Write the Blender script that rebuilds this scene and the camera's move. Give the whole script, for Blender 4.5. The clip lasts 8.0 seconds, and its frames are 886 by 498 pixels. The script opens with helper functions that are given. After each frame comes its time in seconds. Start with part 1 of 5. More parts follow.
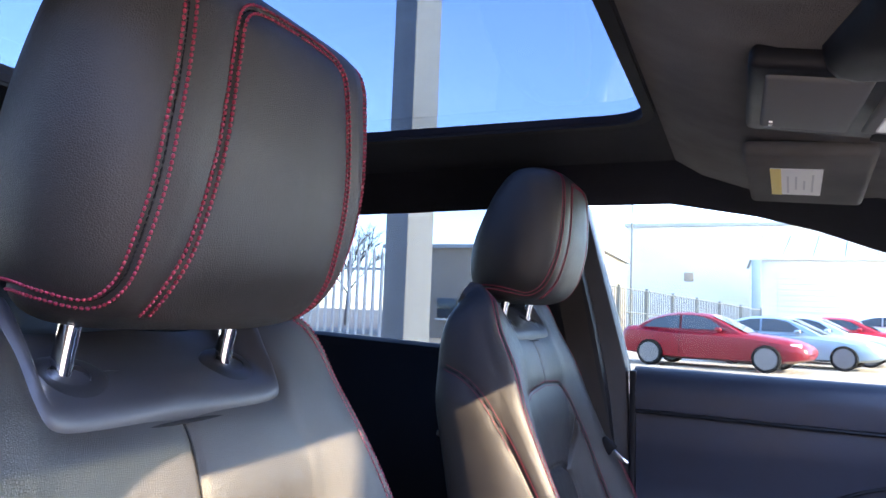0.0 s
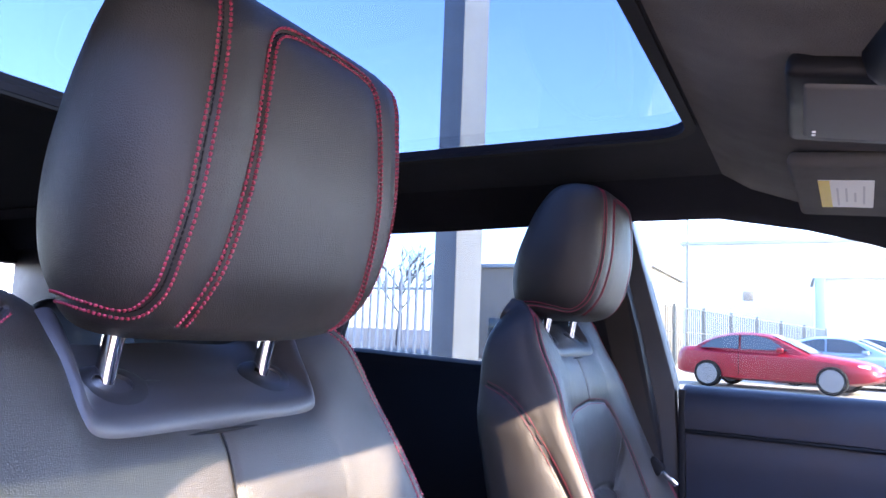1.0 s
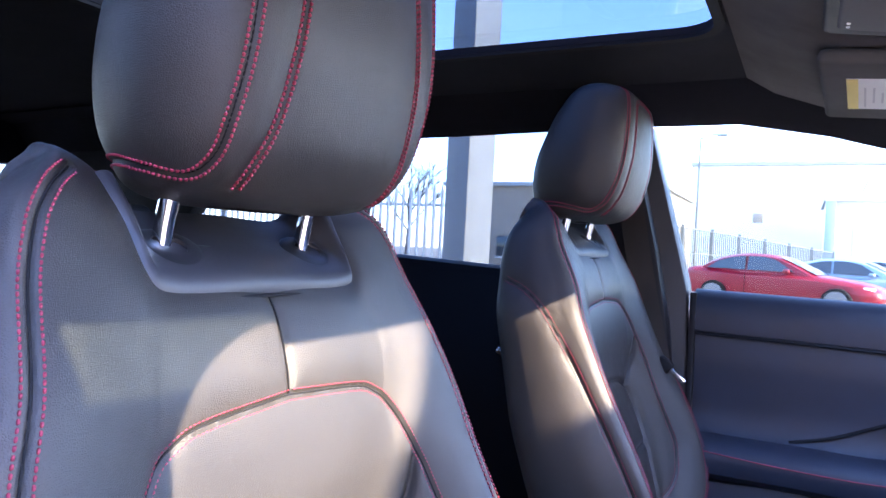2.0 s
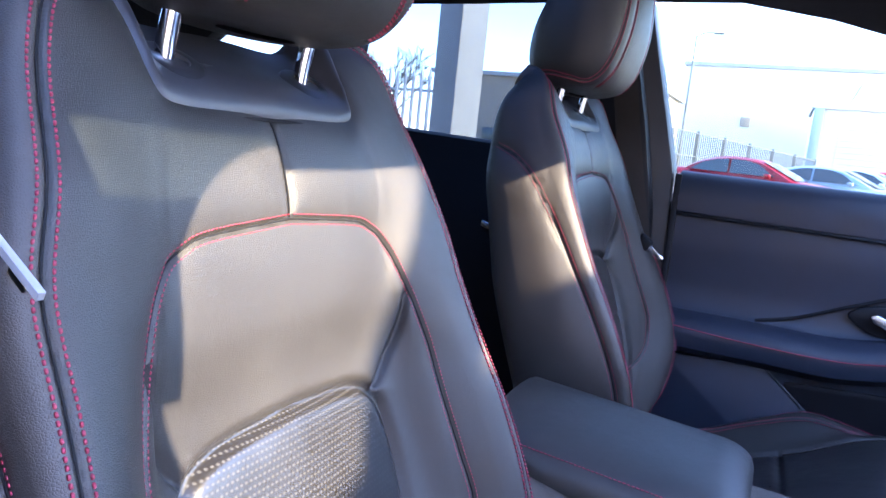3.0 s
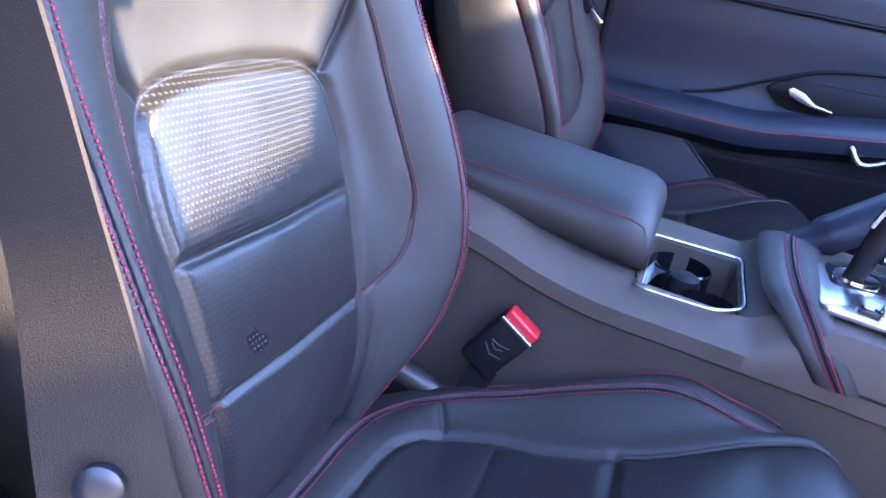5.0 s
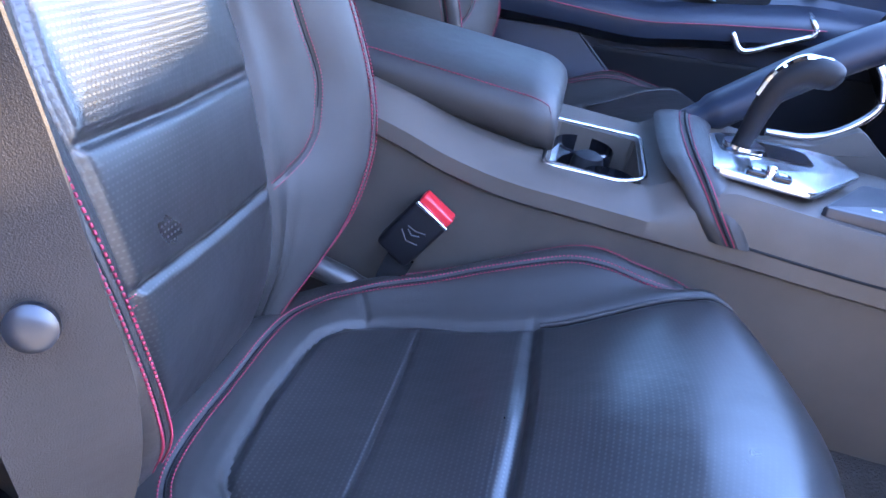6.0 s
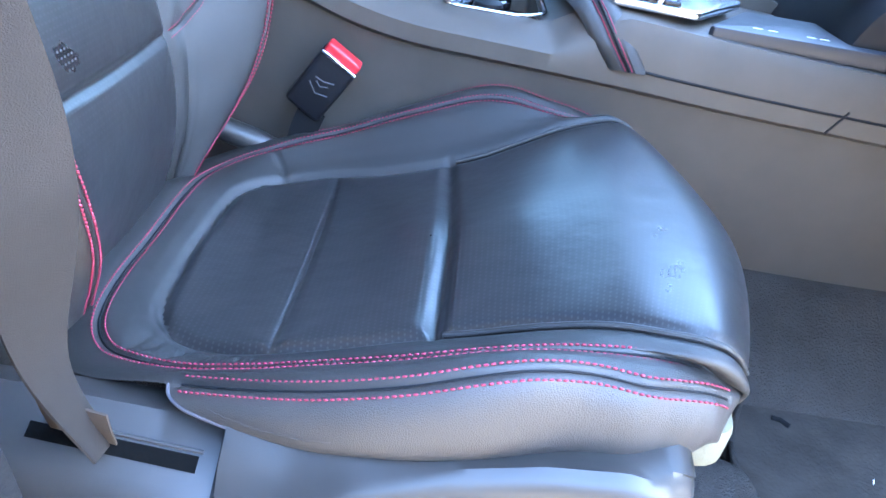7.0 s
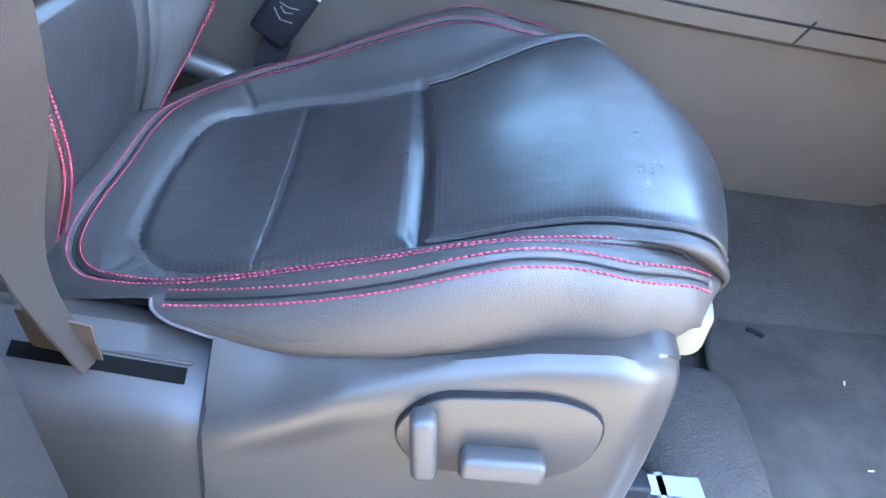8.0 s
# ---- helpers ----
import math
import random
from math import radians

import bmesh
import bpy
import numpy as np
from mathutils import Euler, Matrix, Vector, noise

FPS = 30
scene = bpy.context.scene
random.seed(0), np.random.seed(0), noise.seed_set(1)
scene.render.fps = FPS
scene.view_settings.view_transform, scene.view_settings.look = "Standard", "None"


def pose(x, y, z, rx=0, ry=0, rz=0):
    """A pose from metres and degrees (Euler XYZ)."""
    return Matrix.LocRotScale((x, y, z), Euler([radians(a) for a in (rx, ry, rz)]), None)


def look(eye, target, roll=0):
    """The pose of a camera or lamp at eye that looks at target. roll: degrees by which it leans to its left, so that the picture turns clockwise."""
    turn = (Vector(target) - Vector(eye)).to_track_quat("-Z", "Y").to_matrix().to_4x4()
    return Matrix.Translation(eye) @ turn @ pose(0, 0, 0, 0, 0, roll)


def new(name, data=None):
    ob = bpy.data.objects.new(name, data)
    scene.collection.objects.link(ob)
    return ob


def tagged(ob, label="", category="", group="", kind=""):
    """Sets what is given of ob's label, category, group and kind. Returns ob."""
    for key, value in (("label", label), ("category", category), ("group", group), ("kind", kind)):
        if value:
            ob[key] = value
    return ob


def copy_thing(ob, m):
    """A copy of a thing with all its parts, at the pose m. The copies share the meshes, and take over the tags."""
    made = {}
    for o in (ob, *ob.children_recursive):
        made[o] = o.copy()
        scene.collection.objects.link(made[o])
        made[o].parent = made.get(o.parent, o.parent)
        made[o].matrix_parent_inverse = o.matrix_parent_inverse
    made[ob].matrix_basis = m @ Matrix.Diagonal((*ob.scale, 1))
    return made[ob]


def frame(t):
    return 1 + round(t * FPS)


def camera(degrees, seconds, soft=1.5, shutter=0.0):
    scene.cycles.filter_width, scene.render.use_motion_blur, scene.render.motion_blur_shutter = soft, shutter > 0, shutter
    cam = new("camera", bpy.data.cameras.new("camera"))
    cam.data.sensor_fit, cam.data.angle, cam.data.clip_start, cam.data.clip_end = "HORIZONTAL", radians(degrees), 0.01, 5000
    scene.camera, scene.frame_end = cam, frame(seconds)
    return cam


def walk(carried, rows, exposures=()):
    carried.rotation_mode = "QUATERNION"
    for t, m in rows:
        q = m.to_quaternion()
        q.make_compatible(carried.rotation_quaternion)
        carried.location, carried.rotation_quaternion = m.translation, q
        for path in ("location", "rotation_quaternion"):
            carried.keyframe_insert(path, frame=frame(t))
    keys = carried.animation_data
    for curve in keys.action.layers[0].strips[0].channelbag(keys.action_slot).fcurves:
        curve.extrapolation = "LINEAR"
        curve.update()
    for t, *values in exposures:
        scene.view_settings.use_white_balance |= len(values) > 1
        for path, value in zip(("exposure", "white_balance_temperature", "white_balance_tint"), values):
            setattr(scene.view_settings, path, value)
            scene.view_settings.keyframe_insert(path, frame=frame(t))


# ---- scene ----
EXPOSURES = ((0, 4.0, 5950, 28), (0.5, 4.3, 5800, 32), (1.5, 4.35, 5600, 36), (3, 4.2, 5550, 30), (4.5, 4.6, 5450, 34), (6, 5.0, 5500, 26), (6.5, 5.38, 5600, 18), (7, 5.58, 5800, 12), (8, 5.65, 6050, 12))
cam = camera(64.40, 8.0)
# seconds, place, turn about x, y and z
ROWS = [
    (0, 0.3693, -0.3673, 1.2632, 95.09, -2.17, 22.66),
    (0.5, 0.3777, -0.3678, 1.2561, 96.20, -2.35, 25.14),
    (1, 0.3857, -0.3665, 1.2583, 96.56, -2.18, 26.84),
    (1.5, 0.3791, -0.3752, 1.2480, 94.04, -2.22, 27.72),
    (1.7, 0.3758, -0.3810, 1.2381, 92.46, -2.39, 27.69),
    (2.8, 0.3770, -0.4035, 1.1969, 82.73, -5.24, 26.60),
    (3, 0.3738, -0.4051, 1.1858, 81.07, -5.81, 26.19),
    (3.5, 0.3779, -0.4165, 1.1681, 76.87, -7.16, 25.52),
    (4, 0.3796, -0.4256, 1.1399, 73.09, -8.29, 24.37),
    (4.5, 0.3810, -0.4326, 1.1029, 69.90, -9.27, 22.86),
    (4.7, 0.3846, -0.4392, 1.0938, 68.45, -9.64, 22.31),
    (5.8, 0.3885, -0.4631, 1.0481, 63.50, -9.74, 14.23),
    (6, 0.3856, -0.4662, 1.0433, 62.22, -9.75, 11.95),
    (6.5, 0.3900, -0.4873, 1.0141, 59.43, -9.53, 6.73),
    (7, 0.3950, -0.5197, 0.9741, 57.75, -8.73, 2.78),
    (7.5, 0.3981, -0.5321, 0.9539, 55.91, -8.27, 0.52),
    (8, 0.3933, -0.5386, 0.9418, 55.01, -7.82, -0.66),
]
walk(cam, [(t, pose(*row)) for t, *row in ROWS], EXPOSURES)
# -- camera end
# ---- light ----
SUN_WAY = Vector((0.8725, -0.061, 0.4848)).normalized()  # towards the sun: ahead of the car, through the windscreen
world = bpy.data.worlds.new("world")
scene.world = world
world.use_nodes = True
wn = world.node_tree.nodes
sky = wn.new("ShaderNodeTexSky")
sky.sky_type, sky.sun_disc = "NISHITA", False
sky.sun_elevation = math.asin(SUN_WAY.z)
sky.sun_rotation = math.atan2(SUN_WAY.x, SUN_WAY.y)
sky.air_density, sky.dust_density, sky.ozone_density = 1.1, 0.3, 1.6
wn["Background"].inputs["Strength"].default_value = 0.15
world.node_tree.links.new(sky.outputs["Color"], wn["Background"].inputs["Color"])
sun = new("sun", bpy.data.lights.new("sun", "SUN"))
sun.data.energy, sun.data.angle, sun.data.color = 2.6, radians(0.5), (1.0, 0.82, 0.45)
sun.matrix_world = look(SUN_WAY * 30, (0, 0, 0))


# ---- materials ----
def material(name, color, rough=0.5, metal=0.0, spec=0.5, coat=0.0):
    m = bpy.data.materials.new(name)
    m.use_nodes = True
    b = m.node_tree.nodes["Principled BSDF"]
    b.inputs["Base Color"].default_value = (*color, 1)
    b.inputs["Roughness"].default_value = rough
    b.inputs["Metallic"].default_value = metal
    b.inputs["Specular IOR Level"].default_value = spec
    b.inputs["Coat Weight"].default_value = coat
    b.inputs["Coat Roughness"].default_value = 0.05
    return m


def node(m, kind, **values):
    n = m.node_tree.nodes.new(kind)
    for key, value in values.items():
        if key in n.inputs:
            n.inputs[key].default_value = value
    return n


def link(m, a, b):
    m.node_tree.links.new(a, b)


def math_node(m, op, a, b=None):
    n = m.node_tree.nodes.new("ShaderNodeMath")
    n.operation = op
    for k, v in enumerate((a, b)):
        if v is None:
            continue
        if isinstance(v, (int, float)):
            n.inputs[k].default_value = v
        else:
            link(m, v, n.inputs[k])
    return n.outputs[0]


def object_coords(m):
    return node(m, "ShaderNodeTexCoord").outputs["Object"]


def vary(m, color, scale, amount, rough=None, rough_amount=0.1, detail=4.0):
    """Mottle the base colour and the gloss at a large scale."""
    b = m.node_tree.nodes["Principled BSDF"]
    n = node(m, "ShaderNodeTexNoise", Scale=scale, Detail=detail, Roughness=0.6)
    link(m, object_coords(m), n.inputs["Vector"])
    ramp = node(m, "ShaderNodeMapRange")
    ramp.inputs["From Min"].default_value, ramp.inputs["From Max"].default_value = 0.3, 0.7
    ramp.inputs["To Min"].default_value, ramp.inputs["To Max"].default_value = 1 - amount, 1 + amount
    link(m, n.outputs["Fac"], ramp.inputs["Value"])
    mix = m.node_tree.nodes.new("ShaderNodeVectorMath")
    mix.operation = "SCALE"
    mix.inputs[0].default_value = color
    link(m, ramp.outputs["Result"], mix.inputs["Scale"])
    link(m, mix.outputs["Vector"], b.inputs["Base Color"])
    if rough is not None:
        r = node(m, "ShaderNodeMapRange")
        r.inputs["From Min"].default_value, r.inputs["From Max"].default_value = 0.3, 0.7
        r.inputs["To Min"].default_value, r.inputs["To Max"].default_value = rough - rough_amount, rough + rough_amount
        link(m, n.outputs["Fac"], r.inputs["Value"])
        link(m, r.outputs["Result"], b.inputs["Roughness"])
    return mix.outputs["Vector"]


def grain(m, scale, strength, distance=0.0006, kind="noise"):
    """Fine relief. Returns the bump node, so that a second one can follow it."""
    b = m.node_tree.nodes["Principled BSDF"]
    if kind == "cells":
        n = node(m, "ShaderNodeTexVoronoi", Scale=scale)
        n.feature = "DISTANCE_TO_EDGE"
        out = math_node(m, "MINIMUM", n.outputs["Distance"], 0.25)
    else:
        n = node(m, "ShaderNodeTexNoise", Scale=scale, Detail=3.0)
        out = n.outputs["Fac"]
    link(m, object_coords(m), n.inputs["Vector"])
    bump = node(m, "ShaderNodeBump", Strength=strength, Distance=distance)
    link(m, out, bump.inputs["Height"])
    link(m, bump.outputs["Normal"], b.inputs["Normal"])
    return bump


LEATHER = (0.025, 0.023, 0.0215)


def leather(name, color=LEATHER, rough=0.47, relief=0.9):
    m = material(name, color, rough, spec=0.5)
    vary(m, color, 9.0, 0.14, rough, 0.06)
    bump = grain(m, 680.0, relief, 0.0005, "cells")
    soft = node(m, "ShaderNodeTexNoise", Scale=26.0, Detail=3.0)
    link(m, object_coords(m), soft.inputs["Vector"])
    low = node(m, "ShaderNodeBump", Strength=0.22, Distance=0.004)
    link(m, soft.outputs["Fac"], low.inputs["Height"])
    link(m, low.outputs["Normal"], bump.inputs["Normal"])
    return m


def perforated(name, color=(0.014, 0.013, 0.013), rough=0.33, pitch_u=0.0044, pitch_v=0.0048):
    """Leather with cross rows of small punched holes that show the pale matt backing."""
    m = leather(name, color, rough, 0.0)
    b = m.node_tree.nodes["Principled BSDF"]
    uv = node(m, "ShaderNodeUVMap")
    split = node(m, "ShaderNodeSeparateXYZ")
    link(m, uv.outputs["UV"], split.inputs[0])
    v = math_node(m, "DIVIDE", split.outputs[1], pitch_v)
    shift = math_node(m, "MULTIPLY", math_node(m, "MODULO", math_node(m, "FLOOR", v), 2.0), 0.5)
    u = math_node(m, "ADD", math_node(m, "DIVIDE", split.outputs[0], pitch_u), shift)
    du = math_node(m, "MULTIPLY", math_node(m, "SUBTRACT", math_node(m, "FRACT", u), 0.5), pitch_u * 0.7)
    dv = math_node(m, "MULTIPLY", math_node(m, "SUBTRACT", math_node(m, "FRACT", v), 0.5), pitch_v)
    d = math_node(m, "SQRT", math_node(m, "ADD", math_node(m, "MULTIPLY", du, du), math_node(m, "MULTIPLY", dv, dv)))
    hole = node(m, "ShaderNodeMapRange")
    hole.inputs["From Min"].default_value, hole.inputs["From Max"].default_value = 0.0005, 0.0012
    link(m, d, hole.inputs["Value"])
    base = b.inputs["Base Color"].links[0].from_socket
    mix = node(m, "ShaderNodeMix")
    mix.data_type = "RGBA"
    mix.inputs[6].default_value = (0.062, 0.060, 0.060, 1)
    link(m, hole.outputs["Result"], mix.inputs[0])
    link(m, base, mix.inputs[7])
    link(m, mix.outputs[2], b.inputs["Base Color"])
    gloss = node(m, "ShaderNodeMapRange")
    gloss.inputs["To Min"].default_value, gloss.inputs["To Max"].default_value = 0.2, 0.55
    link(m, hole.outputs["Result"], gloss.inputs["Value"])
    link(m, gloss.outputs["Result"], b.inputs["Specular IOR Level"])
    return m


def plastic(name, color, rough=0.5, bump=0.3, scale=900.0, spec=0.5):
    m = material(name, color, rough, spec=spec)
    vary(m, color, 14.0, 0.12, rough, 0.06)
    grain(m, scale, bump, 0.0004)
    return m


def cloth(name, color, scale=700.0, bump=0.8, rough=0.95, worn=0.2, deep=0.0012):
    m = material(name, color, rough, spec=0.15)
    vary(m, color, 7.0, worn)
    grain(m, scale, bump, deep)
    return m


def glass(name, tint, gloss=1.0):
    m = bpy.data.materials.new(name)
    m.use_nodes = True
    t = m.node_tree
    t.nodes.clear()
    out, mix = t.nodes.new("ShaderNodeOutputMaterial"), t.nodes.new("ShaderNodeMixShader")
    clear, shine, rim = t.nodes.new("ShaderNodeBsdfTransparent"), t.nodes.new("ShaderNodeBsdfGlossy"), t.nodes.new("ShaderNodeLayerWeight")
    clear.inputs["Color"].default_value = (*tint, 1)
    shine.inputs["Roughness"].default_value = 0.02
    rim.inputs["Blend"].default_value = 0.5
    high = t.nodes.new("ShaderNodeMath")
    high.operation = "POWER"
    high.inputs[1].default_value = 4.0
    fac = t.nodes.new("ShaderNodeMath")
    fac.operation, fac.use_clamp = "MULTIPLY_ADD", True
    fac.inputs[1].default_value, fac.inputs[2].default_value = 0.5 * gloss, 0.02 * gloss
    t.links.new(rim.outputs["Facing"], high.inputs[0])
    t.links.new(high.outputs[0], fac.inputs[0])
    t.links.new(fac.outputs[0], mix.inputs[0])
    t.links.new(clear.outputs[0], mix.inputs[1])
    t.links.new(shine.outputs[0], mix.inputs[2])
    t.links.new(mix.outputs[0], out.inputs["Surface"])
    return m


M_LEATHER = leather("black_leather")
M_SIDE = leather("black_side_leather", (0.040, 0.035, 0.032), 0.47)
M_PERF = perforated("perforated_leather")
M_STITCH = material("red_thread", (0.27, 0.021, 0.050), 0.6)
M_CORD = material("dark_cord", (0.010, 0.010, 0.012), 0.8, spec=0.2)
M_SLOT_SHADE = material("slot_shade", (0.004, 0.004, 0.004), 0.95, spec=0.05)
M_DARKTHREAD = material("dark_thread", (0.07, 0.065, 0.075), 0.7)
M_PLATE = plastic("soft_black_plastic", (0.028, 0.028, 0.034), 0.45, 0.15)
M_TRIM = plastic("grey_black_plastic", (0.034, 0.031, 0.029), 0.37, 0.12, 1300.0)
M_CONSOLE = plastic("console_plastic", (0.074, 0.063, 0.053), 0.5, 0.5, 1100.0, 0.35)
M_DOOR = plastic("door_plastic", (0.018, 0.022, 0.036), 0.45, 0.4, 900.0)
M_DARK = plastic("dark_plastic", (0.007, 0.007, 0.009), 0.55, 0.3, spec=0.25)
M_PILLAR = plastic("pillar_trim", (0.032, 0.033, 0.037), 0.55, 0.3)
M_OVERHEAD = plastic("overhead_plastic", (0.10, 0.098, 0.098), 0.75, 0.2)
M_COLLAR = plastic("collar_plastic", (0.016, 0.016, 0.019), 0.33, 0.1)
M_GLOSS = material("gloss_black", (0.008, 0.008, 0.01), 0.08)
M_CHROME = material("chrome", (0.82, 0.82, 0.84), 0.06, 1.0)
M_SATIN = material("satin_chrome", (0.72, 0.73, 0.76), 0.22, 1.0)
# half-matt grey paints in the sky reflection on the chrome belt tongue
M_PALE_CHROME = material("pale_chrome", (0.5, 0.5, 0.52), 0.45, 0.5)
M_STEEL = material("bare_steel", (0.36, 0.36, 0.37), 0.45, 1.0)
# front headliner: the cloth painted lighter, as the light falls on it
M_HEADLINER_LIT = cloth("lit_headliner_cloth", (0.12, 0.112, 0.108), 700.0, 1.0, 0.95, 0.25, 0.002)
M_VISOR = cloth("visor_cloth", (0.10, 0.096, 0.092), 900.0, 0.6)
# the same cloth painted darker, with the roof's shade in its colour
M_CLOTH_SHADED = cloth("shaded_headliner_cloth", (0.014, 0.014, 0.019), 900.0, 0.7)
M_CARPET = cloth("dark_grey_carpet", (0.046, 0.040, 0.036), 330.0, 1.0, 0.95, 0.3, 0.004)
M_MAT = cloth("worn_carpet_mat", (0.050, 0.042, 0.036), 200.0, 0.8, 0.95, 0.55, 0.002)
M_BELT = cloth("grey_webbing", (0.030, 0.025, 0.022), 1500.0, 0.5, 0.75)
M_BELT_END = cloth("brown_webbing", (0.06, 0.045, 0.035), 1500.0, 0.5, 0.75)
M_RED = material("red_plastic", (0.62, 0.02, 0.03), 0.35)
M_RUBBER = cloth("black_rubber", (0.010, 0.010, 0.011), 300.0, 0.5, 0.85)
M_GREYKNOB = plastic("grey_switch_plastic", (0.038, 0.037, 0.038), 0.42, 0.2)
# roof and rear tints are set darker to hold down the bright outdoors
M_ROOFGLASS = glass("tinted_roof_glass", (0.27, 0.32, 0.37), 0.5)
M_SIDEGLASS = glass("side_glass", (0.66, 0.71, 0.70))
M_REARGLASS = glass("dimmed_rear_glass", (0.34, 0.39, 0.43), 0.6)
M_SCREEN = glass("windscreen_glass", (0.90, 0.93, 0.92))
M_SUN_DIM = glass("sun_dimming_glass", (0.42, 0.47, 0.42))
M_LINING = cloth("sunlit_pale_lining", (0.20, 0.185, 0.13), 900.0, 0.8)
M_LABEL = material("white_label", (0.78, 0.76, 0.72), 0.6)
M_YELLOW = material("yellow_label", (0.75, 0.58, 0.12), 0.6)
M_PRINT = material("grey_print", (0.55, 0.53, 0.52), 0.6)
M_WHITEPRINT = material("white_print", (0.75, 0.75, 0.78), 0.5)
M_LAMP = material("lamp_lens", (0.85, 0.85, 0.85), 0.2)


# ---- mesh helpers ----
def mesh_part(name, verts, faces, mat, parent=None, label="", smooth=True, uvs=None):
    me = bpy.data.meshes.new(name)
    me.from_pydata([tuple(v) for v in verts], [], [tuple(f) for f in faces])
    if smooth:
        me.polygons.foreach_set("use_smooth", [True] * len(me.polygons))
    if uvs is not None:
        layer = me.uv_layers.new(name="UVMap")
        flat = np.empty(len(me.loops), dtype=np.int32)
        me.loops.foreach_get("vertex_index", flat)
        layer.data.foreach_set("uv", np.asarray(uvs, dtype=np.float32)[flat].ravel())
    me.materials.append(mat)
    me.update()
    ob = new(name, me)
    if parent is not None:
        ob.parent = parent
        ob.matrix_parent_inverse = parent.matrix_basis.inverted()
    if label:
        ob["label"] = label
    return ob


def part(name, bm, mat, parent=None, label="", smooth=True):
    bmesh.ops.recalc_face_normals(bm, faces=bm.faces)
    me = bpy.data.meshes.new(name)
    bm.to_mesh(me)
    bm.free()
    if smooth:
        me.polygons.foreach_set("use_smooth", [True] * len(me.polygons))
        me.set_sharp_from_angle(angle=radians(38))
    me.materials.append(mat)
    ob = new(name, me)
    if parent is not None:
        ob.parent = parent
        ob.matrix_parent_inverse = parent.matrix_basis.inverted()
    if label:
        ob["label"] = label
    return ob


def empty(name, at=(0, 0, 0), label="", category="", group="", kind=""):
    ob = new(name)
    ob.location = at
    ob.empty_display_size = 0.05
    return tagged(ob, label, category, group, kind)


def rounded(size, r, m=None, seg=3):
    """A bmesh box of that size with rounded edges, moved by m."""
    bm = bmesh.new()
    bmesh.ops.create_cube(bm, size=1.0)
    bmesh.ops.scale(bm, vec=size, verts=bm.verts)
    if r > 0:
        bmesh.ops.bevel(bm, geom=bm.edges[:], offset=r, segments=seg, profile=0.5, affect="EDGES")
    if m is not None:
        bmesh.ops.transform(bm, matrix=m, verts=bm.verts)
    return bm


def merge(*bms):
    """One bmesh out of several."""
    whole = bmesh.new()
    for b in bms:
        me = bpy.data.meshes.new("tmp")
        b.to_mesh(me)
        b.free()
        whole.from_mesh(me)
        bpy.data.meshes.remove(me)
    return whole


def spline(points, n):
    """n points along a Catmull-Rom curve through the points, evenly by parameter."""
    p = np.asarray(points, float)
    ext = np.vstack([2 * p[0] - p[1], p, 2 * p[-1] - p[-2]])
    t = np.linspace(0, len(p) - 1, n)
    k = np.minimum(t.astype(int), len(p) - 2)
    f = (t - k)[:, None]
    a, b, c, d = ext[k], ext[k + 1], ext[k + 2], ext[k + 3]
    return 0.5 * (2 * b + (c - a) * f + (2 * a - 5 * b + 4 * c - d) * f**2 + (3 * b - 3 * c + d - a) * f**3)


def even(points, step):
    """Points at an even step along a fine polyline."""
    p = np.asarray(points, float)
    s = np.r_[0, np.cumsum(np.linalg.norm(np.diff(p, axis=0), axis=1))]
    n = max(2, int(s[-1] / step) + 1)
    return np.stack([np.interp(np.linspace(0, s[-1], n), s, p[:, k]) for k in range(p.shape[1])], 1)


def tube(points, radius, sides=10, flat=1.0, up=(0, 0, 1), closed_ends=True):
    """A bmesh tube along points; flat squeezes it along its second axis. radius: one, or one for each point."""
    p = np.asarray(points, float)
    r = np.broadcast_to(np.asarray(radius, float), len(p))
    bm = bmesh.new()
    rings = []
    for k in range(len(p)):
        way = Vector(p[min(k + 1, len(p) - 1)] - p[max(k - 1, 0)]).normalized()
        side = way.cross(Vector(up))
        if side.length < 1e-4:
            side = way.cross(Vector((1, 0.2, 0)))
        side.normalize()
        top = side.cross(way).normalized()
        rings.append([bm.verts.new(Vector(p[k]) + float(r[k]) * (math.cos(a) * side + flat * math.sin(a) * top)) for a in [2 * math.pi * j / sides for j in range(sides)]])
    for a, b in zip(rings[:-1], rings[1:]):
        for j in range(sides):
            bm.faces.new((a[j], a[(j + 1) % sides], b[(j + 1) % sides], b[j]))
    if closed_ends:
        bm.faces.new(rings[0][::-1])
        bm.faces.new(rings[-1])
    return bm


def lathe(profile, m=None, sides=24):
    """A bmesh turned about z from (radius, height) pairs."""
    bm = bmesh.new()
    rings = [[bm.verts.new((r * math.cos(2 * math.pi * j / sides), r * math.sin(2 * math.pi * j / sides), h)) for j in range(sides)] for r, h in profile]
    for a, b in zip(rings[:-1], rings[1:]):
        for j in range(sides):
            bm.faces.new((a[j], a[(j + 1) % sides], b[(j + 1) % sides], b[j]))
    bm.faces.new(rings[0][::-1])
    bm.faces.new(rings[-1])
    if m is not None:
        bmesh.ops.transform(bm, matrix=m, verts=bm.verts)
    return bm


